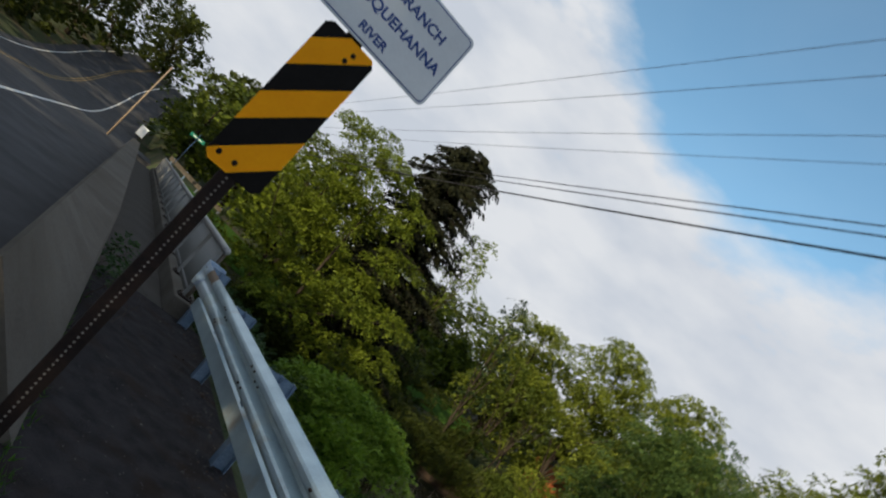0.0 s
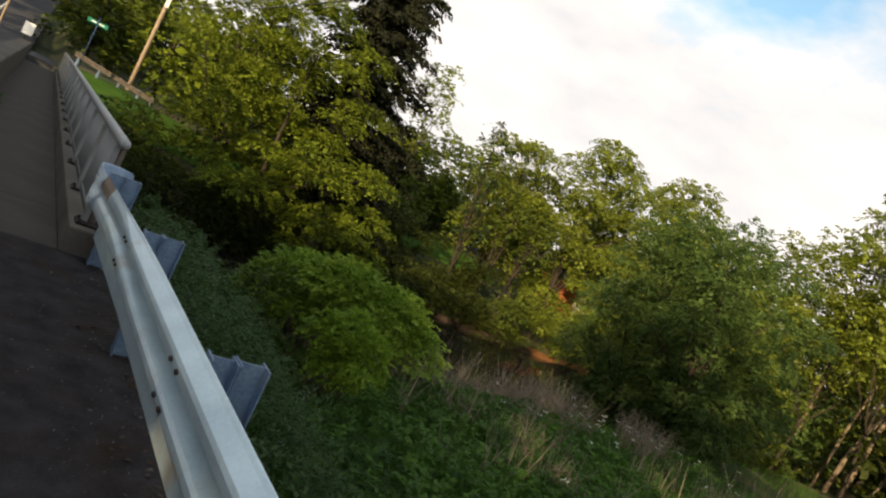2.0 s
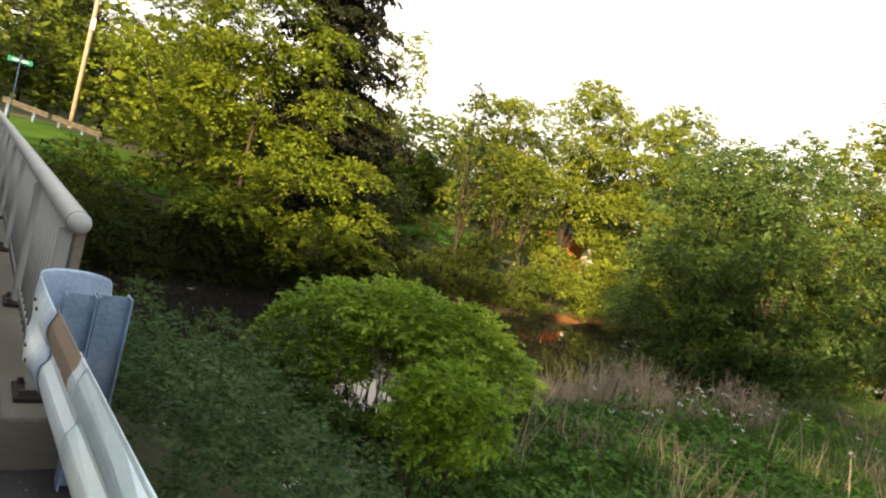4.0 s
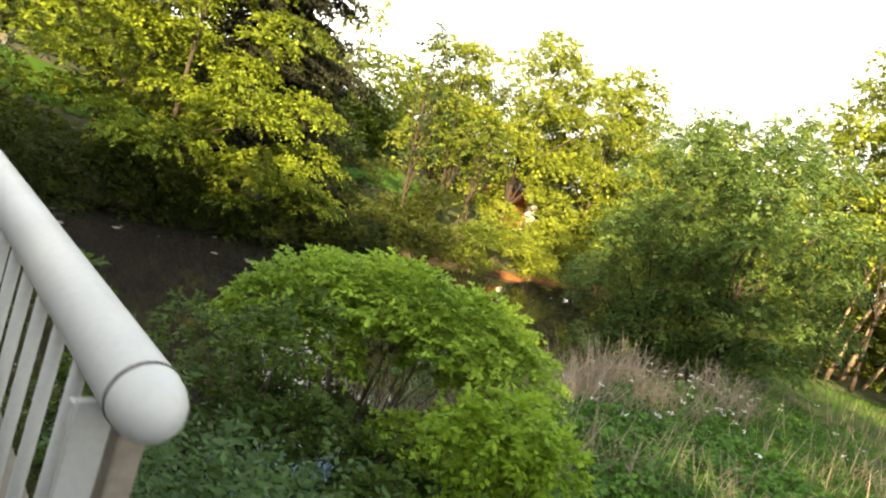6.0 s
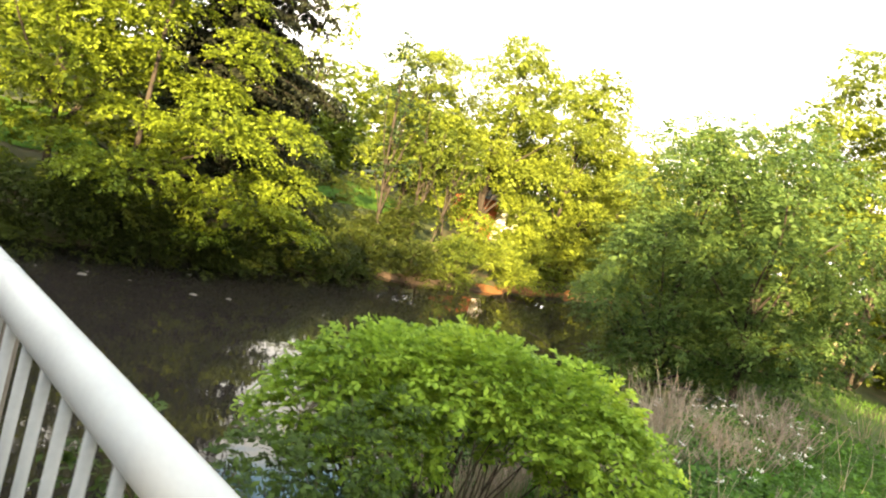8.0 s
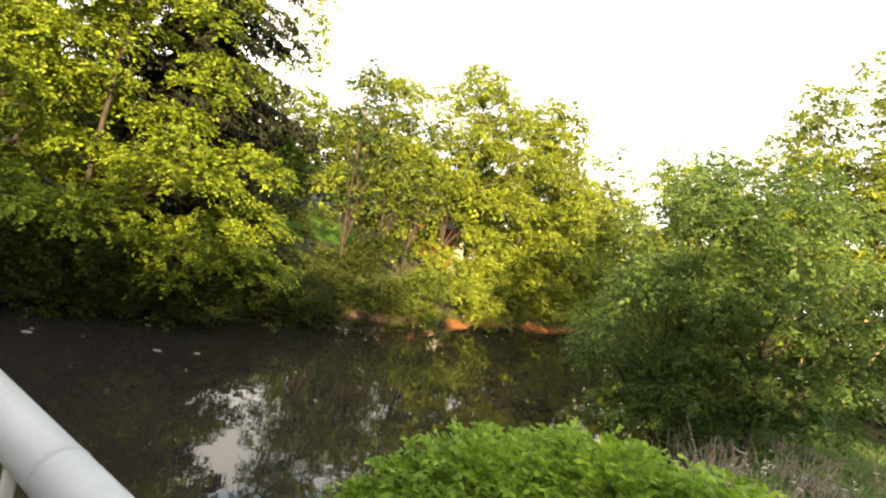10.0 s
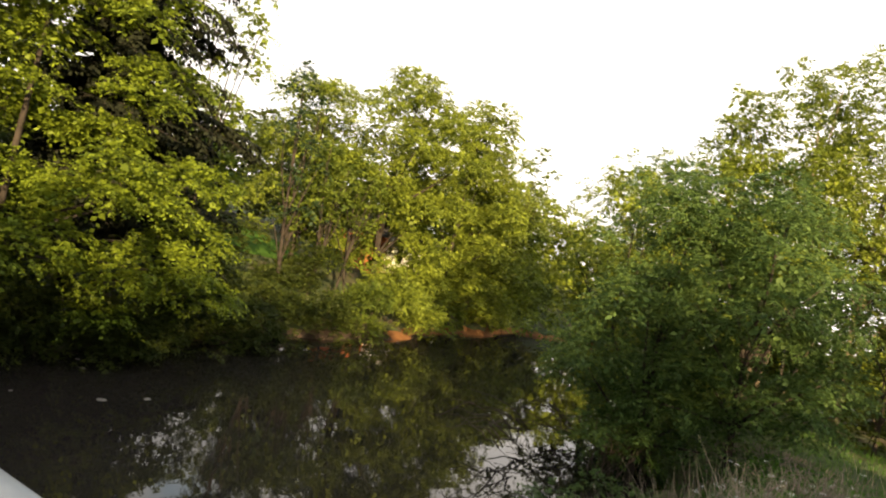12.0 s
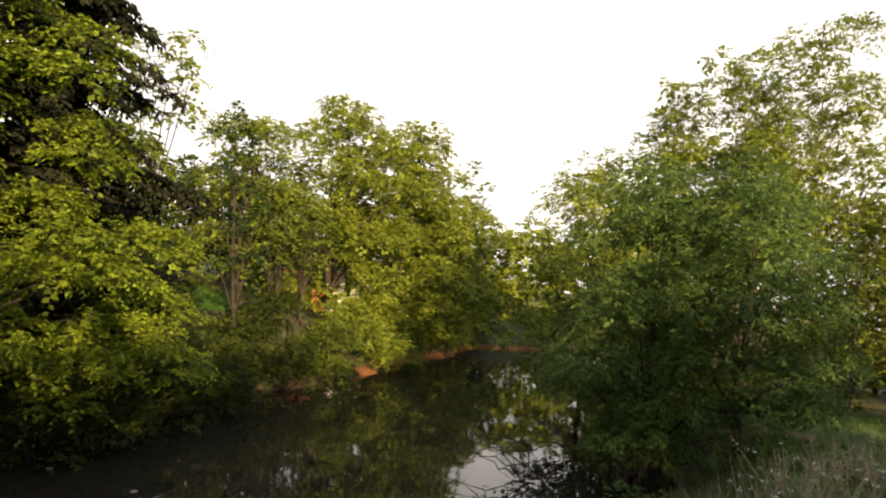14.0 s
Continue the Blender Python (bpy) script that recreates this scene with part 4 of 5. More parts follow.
# far bank, middle group
tree("locust_tree", "thin dark-stemmed locust tree with an airy top", (26.6, 33.3), 9.7, 1.4, 1.6, 21, M_LOCUST, 18, 7.5, 9, 0.6, 0.14, top=0.62, girth=0.13, lean=(-1.1, 1.0), limbs=8, squash=0.55)
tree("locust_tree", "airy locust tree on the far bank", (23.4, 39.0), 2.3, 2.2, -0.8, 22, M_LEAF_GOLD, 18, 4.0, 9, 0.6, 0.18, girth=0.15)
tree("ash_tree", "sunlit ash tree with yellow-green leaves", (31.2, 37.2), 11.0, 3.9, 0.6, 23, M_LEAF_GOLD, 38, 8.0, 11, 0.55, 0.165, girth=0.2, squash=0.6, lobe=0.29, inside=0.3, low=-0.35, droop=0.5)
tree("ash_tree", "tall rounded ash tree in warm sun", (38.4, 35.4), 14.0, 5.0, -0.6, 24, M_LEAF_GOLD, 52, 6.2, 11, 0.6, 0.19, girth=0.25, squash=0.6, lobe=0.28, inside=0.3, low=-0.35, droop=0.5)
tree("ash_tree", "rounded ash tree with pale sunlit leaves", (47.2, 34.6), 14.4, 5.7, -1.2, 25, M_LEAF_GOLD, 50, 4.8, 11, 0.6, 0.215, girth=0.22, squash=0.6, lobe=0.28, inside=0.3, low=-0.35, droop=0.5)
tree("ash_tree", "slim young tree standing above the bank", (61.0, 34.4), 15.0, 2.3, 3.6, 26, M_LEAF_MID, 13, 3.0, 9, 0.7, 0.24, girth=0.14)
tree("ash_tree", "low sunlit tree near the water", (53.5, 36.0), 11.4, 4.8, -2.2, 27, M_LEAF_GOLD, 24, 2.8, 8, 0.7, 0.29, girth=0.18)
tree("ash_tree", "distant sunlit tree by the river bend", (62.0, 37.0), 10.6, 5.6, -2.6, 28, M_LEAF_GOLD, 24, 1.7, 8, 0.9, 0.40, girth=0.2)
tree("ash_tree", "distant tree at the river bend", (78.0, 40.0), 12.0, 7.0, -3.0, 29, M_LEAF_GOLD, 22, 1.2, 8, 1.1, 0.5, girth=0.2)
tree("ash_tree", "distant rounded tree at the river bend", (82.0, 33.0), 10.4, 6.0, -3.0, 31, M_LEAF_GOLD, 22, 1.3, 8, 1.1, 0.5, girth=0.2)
tree("ash_tree", "distant tree closing the river view", (92.0, 26.5), 12.0, 7.5, -3.4, 30, M_LEAF_MID, 22, 1.1, 8, 1.1, 0.55, girth=0.2)

# near bank, to the far right
R_LEAF = dict(mat=M_LEAF_COOL, k=11, twig=0.5, leaf=0.135, ratio=0.2, droop=0.55)
tree("willow_tree", "wide bushy willow with narrow green leaves", (21.8, 13.0), 6.4, 3.0, -2.9, 41, count=38, density=9.5, top=0.35, girth=0.13, limbs=14, **R_LEAF)
tree("willow_tree", "wide bushy willow beside weeds and dead branches", (22.0, 10.4), 6.4, 2.9, -1.6, 42, count=36, density=9.5, top=0.4, girth=0.13, limbs=14,
     extra=((0.0, -1.9, 3.4, 1.0, 0.9, 1.0), (0.4, -1.9, 4.8, 0.9, 0.8, 0.9), (-0.2, -1.7, 2.0, 1.0, 0.9, 0.8), (0.9, -1.8, 2.8, 0.9, 0.9, 0.9)), **R_LEAF)
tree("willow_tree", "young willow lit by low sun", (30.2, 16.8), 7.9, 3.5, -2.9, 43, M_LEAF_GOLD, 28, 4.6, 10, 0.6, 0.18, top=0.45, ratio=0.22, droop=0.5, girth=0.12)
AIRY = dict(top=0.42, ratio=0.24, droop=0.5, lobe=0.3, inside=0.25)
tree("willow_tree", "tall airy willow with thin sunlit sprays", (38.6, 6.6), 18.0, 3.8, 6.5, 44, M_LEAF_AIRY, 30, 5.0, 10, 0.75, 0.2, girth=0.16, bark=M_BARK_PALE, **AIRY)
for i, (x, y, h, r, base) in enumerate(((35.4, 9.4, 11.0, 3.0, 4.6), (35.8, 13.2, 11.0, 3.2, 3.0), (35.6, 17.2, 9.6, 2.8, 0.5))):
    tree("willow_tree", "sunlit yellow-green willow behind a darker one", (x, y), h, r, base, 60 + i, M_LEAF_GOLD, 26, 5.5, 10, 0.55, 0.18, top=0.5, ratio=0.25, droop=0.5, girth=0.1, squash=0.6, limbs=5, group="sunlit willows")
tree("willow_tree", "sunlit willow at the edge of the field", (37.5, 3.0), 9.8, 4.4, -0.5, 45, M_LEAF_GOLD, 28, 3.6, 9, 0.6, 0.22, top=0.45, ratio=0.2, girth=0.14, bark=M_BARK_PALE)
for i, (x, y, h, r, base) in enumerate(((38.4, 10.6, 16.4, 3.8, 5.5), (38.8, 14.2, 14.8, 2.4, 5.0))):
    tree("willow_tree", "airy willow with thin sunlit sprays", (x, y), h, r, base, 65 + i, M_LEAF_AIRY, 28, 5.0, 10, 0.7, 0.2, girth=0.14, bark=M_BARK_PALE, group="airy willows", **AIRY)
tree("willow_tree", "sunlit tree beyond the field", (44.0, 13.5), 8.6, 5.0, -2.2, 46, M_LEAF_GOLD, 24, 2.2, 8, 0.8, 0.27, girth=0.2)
tree("willow_tree", "leafy tree closing the field", (36.0, -6.0), 9.0, 5.0, -1.4, 47, M_LEAF_MID, 22, 2.0, 8, 0.8, 0.26, girth=0.2)
for i, (x, y, h) in enumerate(((46.0, 2.0, 9.4), (45.0, 8.5, 9.6), (48.0, -5.0, 9.0))):
    tree("field_tree", "dark leafy tree at the far end of the field", (x, y), h, 4.2, -2.0, 52 + i, M_LEAF_DARK, 20, 2.6, 8, 0.8, 0.30, girth=0.14, group="low trees closing the field")
tree("willow_tree", "leafy tree on the bank downstream", (56.0, 12.0), 7.4, 5.0, -2.8, 48, M_LEAF_MID, 22, 1.8, 8, 0.8, 0.28, girth=0.2)

for i, (x, y, h, r, lean) in enumerate(((26.3, 33.8, 4.4, 1.5, (1.3, 0.4)), (28.6, 33.2, 5.6, 1.6, (1.6, 0.3)), (29.8, 33.9, 6.6, 1.7, (-0.9, 0.5)), (30.6, 33.0, 5.0, 1.4, (1.9, 0.2)), (33.0, 33.4, 6.0, 1.6, (-1.4, 0.4)))):
    tree("locust_tree", "slender leaning young locust with a bare dark stem", (x, y), h, r, h - 3.4, 210 + i, M_LEAF_MID, 9, 4.4, 9, 0.5, 0.17, girth=0.09, lean=lean, limbs=5, squash=0.5, inside=0.15, group="young locusts on the far bank")

for i, (x, y, h, r) in enumerate(((27.6, 14.0, 2.0, 2.4), (31.5, 13.4, 2.6, 2.8), (32.5, 5.6, 6.0, 2.5), (38.5, 13.8, 3.0, 3.2), (43.5, 9.0, 4.5, 3.6), (43.0, 4.5, 4.0, 3.4), (49.0, 14.0, 3.6, 3.6), (30.0, 1.0, 1.8, 3.0))):
    tree("understorey_tree", "low leafy tree filling the bank behind the willows", (x, y), h, r, land(x, y) + 0.3, 720 + i, (M_LEAF_COOL, M_LEAF_MID, M_LEAF_DARK)[i % 3], 16, 3.0, 8, 0.55, 0.22, top=0.4, girth=0.1, inside=0.6, group="low trees behind the willows")

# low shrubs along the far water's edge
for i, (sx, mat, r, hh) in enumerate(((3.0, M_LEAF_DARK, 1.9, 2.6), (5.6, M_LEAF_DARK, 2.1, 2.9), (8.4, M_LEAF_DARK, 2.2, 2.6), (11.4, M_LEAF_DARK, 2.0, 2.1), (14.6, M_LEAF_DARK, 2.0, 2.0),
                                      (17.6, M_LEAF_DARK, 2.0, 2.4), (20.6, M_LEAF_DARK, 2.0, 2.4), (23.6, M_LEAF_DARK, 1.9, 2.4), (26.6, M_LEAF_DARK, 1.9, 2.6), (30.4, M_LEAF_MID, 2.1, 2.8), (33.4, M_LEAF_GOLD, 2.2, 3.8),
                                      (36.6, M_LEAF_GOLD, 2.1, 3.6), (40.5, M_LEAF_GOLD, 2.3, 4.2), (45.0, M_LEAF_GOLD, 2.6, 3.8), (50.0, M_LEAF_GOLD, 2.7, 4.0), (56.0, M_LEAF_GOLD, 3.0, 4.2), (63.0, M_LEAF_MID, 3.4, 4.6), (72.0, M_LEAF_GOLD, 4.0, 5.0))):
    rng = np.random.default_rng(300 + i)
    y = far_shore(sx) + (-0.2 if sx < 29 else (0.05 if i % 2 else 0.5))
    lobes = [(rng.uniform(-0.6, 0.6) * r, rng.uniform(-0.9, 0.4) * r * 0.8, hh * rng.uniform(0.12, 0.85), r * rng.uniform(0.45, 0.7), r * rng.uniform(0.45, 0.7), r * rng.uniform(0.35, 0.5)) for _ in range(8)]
    bush("shrub", "leafy shrub hanging over the water's edge" if i > 8 else "shrub hanging over the water's edge, leaf colour darkened as shade", (sx, y, land(sx, y)), lobes, 400 + i, mat, 7.0 if i < 12 else (4.5 if i < 15 else 2.4), 9, 0.45, 0.15 if i < 12 else (0.2 if i < 15 else 0.3), stems=12)

# shrubs of the shaded bank, their shade put into the leaf colour
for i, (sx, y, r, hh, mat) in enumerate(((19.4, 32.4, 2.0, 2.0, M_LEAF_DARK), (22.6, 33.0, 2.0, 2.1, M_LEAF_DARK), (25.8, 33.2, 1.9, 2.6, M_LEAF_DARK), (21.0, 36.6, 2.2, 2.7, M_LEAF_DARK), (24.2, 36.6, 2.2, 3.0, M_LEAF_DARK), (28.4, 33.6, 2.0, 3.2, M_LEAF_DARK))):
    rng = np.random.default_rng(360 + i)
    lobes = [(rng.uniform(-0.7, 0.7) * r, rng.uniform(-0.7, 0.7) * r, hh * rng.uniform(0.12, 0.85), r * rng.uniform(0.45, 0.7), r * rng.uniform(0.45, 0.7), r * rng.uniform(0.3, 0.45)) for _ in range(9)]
    bush("shrub", "dense shrub on the bank behind the water's edge, coloured dark for shade", (sx, y, land(sx, y)), lobes, 480 + i, mat, 6.0, 9, 0.45, 0.16, stems=10)

# brush along the near water's edge
for i, sx in enumerate((10.5, 13.0, 15.4, 17.8, 25.0, 28.0, 31.5, 35.5)):
    rng = np.random.default_rng(340 + i)
    y = near_shore(sx) - 1.0
    lobes = [(rng.uniform(-1.2, 1.2), rng.uniform(-0.8, 0.8), rng.uniform(0.5, 1.3), rng.uniform(0.5, 0.9), rng.uniform(0.5, 0.8), rng.uniform(0.4, 0.6)) for _ in range(6)]
    if i > 3:
        lobes = [(a * 1.3, b, c * 2.0, d * 1.3, e, f * 1.5) for a, b, c, d, e, f in lobes]
    bush("shrub", "tangled green brush at the edge of the field", (sx, y, land(sx, y)), lobes, 440 + i, M_LEAF_COOL if i < 4 else M_LEAF_MID, 12 if i < 4 else 7, 9, 0.32, 0.11 if i < 4 else 0.15, stems=26, stem_r=0.012)

# near bushes
b1 = (6.3, 9.2, -2.68)
bush("bush", "dense bright green bush with bare inner stems at the river's edge", b1,
     [(0.85, -0.85, 1.85, 1.1, 1.0, 0.85), (0.2, 0.1, 1.9, 1.15, 1.1, 0.85), (-0.45, 1.0, 1.6, 1.0, 1.0, 0.85), (1.35, -1.4, 1.5, 0.8, 0.8, 0.8), (0.5, 0.8, 1.7, 0.95, 0.95, 0.75), (-0.9, 1.6, 1.05, 0.75, 0.75, 0.85),
      (1.1, -0.3, 1.4, 0.9, 0.9, 0.8), (-0.75, 0.4, 1.1, 0.7, 0.7, 0.9), (0.5, -1.7, 0.8, 0.55, 0.5, 0.5), (0.0, -1.2, 0.55, 0.5, 0.5, 0.4)],
     51, M_LEAF_BUSH, 54, 9, 0.21, 0.096, stems=60, stem_r=0.014, low=-0.05)
bush("bush", "small lime-green bush in front of a larger one", (4.95, 5.6, -1.6),
     [(0, 0, 1.0, 0.38, 0.38, 0.40), (0.26, -0.24, 0.8, 0.36, 0.36, 0.42), (-0.24, 0.24, 0.86, 0.32, 0.32, 0.38), (0.08, 0.08, 0.5, 0.42, 0.42, 0.5)],
     52, M_LEAF_LIME, 95, 9, 0.16, 0.078, stems=20, stem_r=0.009, low=-0.5)
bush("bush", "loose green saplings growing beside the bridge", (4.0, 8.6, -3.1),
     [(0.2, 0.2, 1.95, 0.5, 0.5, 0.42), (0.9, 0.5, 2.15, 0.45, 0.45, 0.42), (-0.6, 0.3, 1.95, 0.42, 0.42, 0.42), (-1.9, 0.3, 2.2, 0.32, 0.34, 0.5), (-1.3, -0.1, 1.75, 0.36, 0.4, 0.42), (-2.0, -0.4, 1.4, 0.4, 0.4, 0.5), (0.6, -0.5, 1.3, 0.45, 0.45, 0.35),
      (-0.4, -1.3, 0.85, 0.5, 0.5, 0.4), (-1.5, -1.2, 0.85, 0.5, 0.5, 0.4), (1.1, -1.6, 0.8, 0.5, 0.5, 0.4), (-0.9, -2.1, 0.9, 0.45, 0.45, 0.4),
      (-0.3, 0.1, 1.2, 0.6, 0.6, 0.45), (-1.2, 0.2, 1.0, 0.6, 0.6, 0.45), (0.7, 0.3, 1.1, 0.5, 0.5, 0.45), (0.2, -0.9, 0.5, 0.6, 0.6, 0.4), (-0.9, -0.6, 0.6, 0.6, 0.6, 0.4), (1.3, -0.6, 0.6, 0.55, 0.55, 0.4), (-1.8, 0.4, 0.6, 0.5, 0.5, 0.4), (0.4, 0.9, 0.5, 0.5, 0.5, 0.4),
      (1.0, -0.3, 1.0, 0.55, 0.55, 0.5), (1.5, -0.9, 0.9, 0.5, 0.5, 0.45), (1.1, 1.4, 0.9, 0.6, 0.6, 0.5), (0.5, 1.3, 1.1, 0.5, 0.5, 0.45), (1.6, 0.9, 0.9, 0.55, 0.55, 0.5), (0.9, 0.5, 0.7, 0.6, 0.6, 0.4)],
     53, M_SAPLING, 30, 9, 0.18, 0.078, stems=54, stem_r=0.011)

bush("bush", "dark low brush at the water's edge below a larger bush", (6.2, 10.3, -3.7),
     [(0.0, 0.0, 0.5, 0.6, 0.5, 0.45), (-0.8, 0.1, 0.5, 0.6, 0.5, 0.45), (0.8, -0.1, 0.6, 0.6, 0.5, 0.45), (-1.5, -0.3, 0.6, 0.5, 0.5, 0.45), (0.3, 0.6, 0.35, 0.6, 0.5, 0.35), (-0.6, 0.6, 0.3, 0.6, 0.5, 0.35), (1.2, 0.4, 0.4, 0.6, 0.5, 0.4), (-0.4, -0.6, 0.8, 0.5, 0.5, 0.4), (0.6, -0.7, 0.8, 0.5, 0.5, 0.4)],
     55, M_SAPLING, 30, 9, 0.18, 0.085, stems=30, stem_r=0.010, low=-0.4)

for i, (wx, wy) in enumerate(((-0.52, 1.2), (-0.50, 2.6))):
    bush("weed_clump", "dark leafy weeds growing at the edge of the footway", (wx, wy, 0.0),
         [(0.0, 0.0, 0.30, 0.14, 0.24, 0.20), (0.06, 0.25, 0.18, 0.12, 0.2, 0.14), (0.03, -0.2, 0.40, 0.11, 0.16, 0.16)], 56 + i, M_WEED, 60, 7, 0.10, 0.05, stems=8, stem_r=0.003, category="weeds")
# the dark sapling colour puts the hollow's shade into this willow brush
bush("bush", "low leafy willow brush over the water, coloured dark for the hollow's shade", (20.6, 13.7, -3.5),
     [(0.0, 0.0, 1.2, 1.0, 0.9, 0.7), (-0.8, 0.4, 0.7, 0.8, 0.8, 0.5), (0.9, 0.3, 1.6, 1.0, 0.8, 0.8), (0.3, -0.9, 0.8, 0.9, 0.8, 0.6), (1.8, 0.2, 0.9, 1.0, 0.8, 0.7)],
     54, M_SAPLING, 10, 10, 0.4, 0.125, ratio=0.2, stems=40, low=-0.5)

# woods behind the far bank, on the hill and across the road
woods = [(2.5, 60, 10.5, 4.5), (8.0, 57, 10.0, 4.6), (13.5, 55, 10.5, 4.6), (19.5, 53, 5.6, 4.4), (11.0, 44, 9.5, 3.8), (15.0, 41, 8.0, 3.6), (21.5, 45, 3.6, 3.0), (27.0, 50, 7.8, 4.0), (31.0, 57, 9.4, 4.6), (38.5, 61, 11.2, 4.8), (34.0, 51, 6.2, 4.0), (44.0, 50, 11.0, 5.0), (55.0, 52, 11.0, 5.5), (64.0, 51, 10.0, 5.5), (73.0, 50, 11.0, 6.0), (83.0, 47, 11.0, 6.0), (3.4, 71, 8.0, 4.6), (7.0, 78, 10.0, 5.5), (15.0, 74, 9.0, 5.5), (44.5, 62, 12.2, 4.8), (50.0, 62, 11.8, 5.0)]
for i, (x, y, h, r) in enumerate(woods):
    tree("woodland_tree", "leafy woodland tree behind the river bank", (x, y), h, r, land(x, y) + 0.6, 500 + i, (M_LEAF_MID, M_LEAF, M_LEAF_DARK)[i % 3], 22, 1.2, 9, 0.85, 0.38, girth=0.2, group="woodland behind the river")
# the first eleven are out of view, added and sized to cast shade
left_shade_woods = [(-20, -11, 12.4), (-19.5, -17, 13.6), (-21, -5, 10.8), (-22, 1, 11.0), (-22, 7, 13.0), (-23, 12, 9.0), (-18.5, -23, 15.5), (-17, -29, 16.5), (-24, -13, 12.5), (-24, -21, 15.0), (-22, -33, 16.0),
              (-21, 30, 11.5), (-20, 36.5, 13.0), (-20.5, 43, 14.0), (-22, 49.5, 15.0), (-19.5, 66, 17.0), (-18.5, 73, 18.0), (-17.5, 81, 18.5), (-15.0, 90, 19.5), (-12.5, 100, 21.0), (-6.0, 112, 21.0), (-9.0, 121, 23.0), (6.5, 101, 18.0), (4.5, 92, 16.5), (10.0, 108, 19.0)]
for i, (x, y, h) in enumerate(left_shade_woods):
    tree("roadside_tree", "dark tall roadside tree of the shading row across the road", (x, y), h, 5.0 if i < 12 else 4.8, land(x, y) + 0.4, 600 + i, M_LEAF_DARK, 20, 0.75, 8, 1.0, 0.54, top=0.42, girth=0.3, group="trees across the road")


# ---------------------------------------------------------------- grass, weeds and flowers
def blade_quads(rng, P, H, W, bend=0.35):
    n = len(P)
    a = rng.uniform(0, 2 * np.pi, n)
    s = np.stack([np.cos(a), np.sin(a), np.zeros(n)], 1) * W[:, None]
    lean = rng.normal(0, bend, (n, 3)) * H[:, None]
    lean[:, 2] = H * rng.uniform(0.8, 1.05, n)
    tip = P + lean
    return np.stack([P - s, P + s, tip + s * 0.12, tip - s * 0.12], 1)


def on_land(rng, n, x0, x1, y0, y1, pick=None):
    x = rng.uniform(x0, x1, n)
    y = rng.uniform(y0, y1, n)
    keep = np.array([(y[i] < near_shore(x[i]) - 0.2) and (pick is None or pick(x[i], y[i])) for i in range(n)])
    x, y = x[keep], y[keep]
    z = np.array([land(float(a), float(b)) for a, b in zip(x, y)])
    return np.stack([x, y, z - 0.03], 1)


rng = np.random.default_rng(77)
P = np.concatenate([on_land(rng, 22000, 2.4, 9, -6, 11), on_land(rng, 36000, 3, 20, 0, 13), on_land(rng, 12000, 14, 34, -4, 15)])
quads("grass", blade_quads(rng, P, rng.uniform(0.18, 0.5, len(P)), rng.uniform(0.006, 0.014, len(P))), M_GRASS)
tagged(bpy.data.objects["grass"], "tall green grass covering the field and bank", "grass", kind="stuff")

# tufts and dead leaves along the edges of the footway
n = 1500
P = np.stack([-0.66 + np.abs(rng.normal(0, 0.05, n)), rng.uniform(-5, 14, n), np.zeros(n)], 1)
quads("moss_tufts", blade_quads(rng, P, rng.uniform(0.015, 0.07, n), rng.uniform(0.003, 0.008, n), 0.5), M_GRASS)
tagged(bpy.data.objects["moss_tufts"], "short green tufts along the barrier's foot", "tufts", kind="stuff")
n = 450
P = np.stack([0.92 - np.abs(rng.normal(0, 0.16, n)), rng.uniform(-6, 3.0, n), rng.uniform(0.004, 0.02, n)], 1)
a = rng.uniform(0, 6.28, n)
L = rng.uniform(0.015, 0.05, n)
quads("leaf_litter", leaf_quads(P, np.stack([np.cos(a), np.sin(a), np.zeros(n)], 1), unit(rng.normal(0, 0.35, (n, 3)) + np.array([0, 0, 1.0])), L, L * 0.3), M_LITTER)
tagged(bpy.data.objects["leaf_litter"], "brown dead leaves along the edge of the path", "leaf litter", kind="stuff")

# leafy weeds: short stalks with sprays
P = np.concatenate([on_land(rng, 500, 2.6, 5.2, 1.0, 5.6), on_land(rng, 600, 4, 12, 2, 9), on_land(rng, 900, 9, 19, 5.5, 12.5), on_land(rng, 400, 16, 27, 5.5, 12), on_land(rng, 300, 1.0, 3.0, -6, 3)])
near = on_land(rng, 1150, 1.0, 3.3, 0.8, 4.9)
stack = []
for level in (0.15, 0.32, 0.48, 0.62):
    C = near + np.array([0, 0, level]) + rng.normal(0, 0.06, near.shape)
    a = rng.uniform(0, 6.28, len(C))
    stack.append(sprays(rng, C, np.stack([np.cos(a), np.sin(a), np.full(len(C), 0.8)], 1), 7, 0.15, 0.042, 0.2, 0.2))
for level in (0.12, 0.28, 0.44):
    C = P + np.array([0, 0, level]) + rng.normal(0, 0.05, P.shape)
    a = rng.uniform(0, 6.28, len(C))
    stack.append(sprays(rng, C, np.stack([np.cos(a), np.sin(a), np.full(len(C), 0.7)], 1), 7, 0.17, 0.055, 0.2, 0.17))
quads("weeds", np.concatenate(stack), M_WEED)
tagged(bpy.data.objects["weeds"], "feathery green weeds below the guardrail", "weeds", kind="stuff")

# low broad-leaved growth between the grass
P = np.concatenate([on_land(rng, 3600, 4.0, 13, 1, 9), on_land(rng, 3000, 9, 22, -1, 10)])
a = rng.uniform(0, 6.28, len(P))
C = P + np.stack([np.zeros(len(P)), np.zeros(len(P)), rng.uniform(0.08, 0.42, len(P))], 1)
quads("ground_cover", sprays(rng, C, np.stack([np.cos(a), np.sin(a), np.full(len(C), 0.5)], 1), 7, 0.26, 0.11, 0.2, 0.3), M_GRASS)
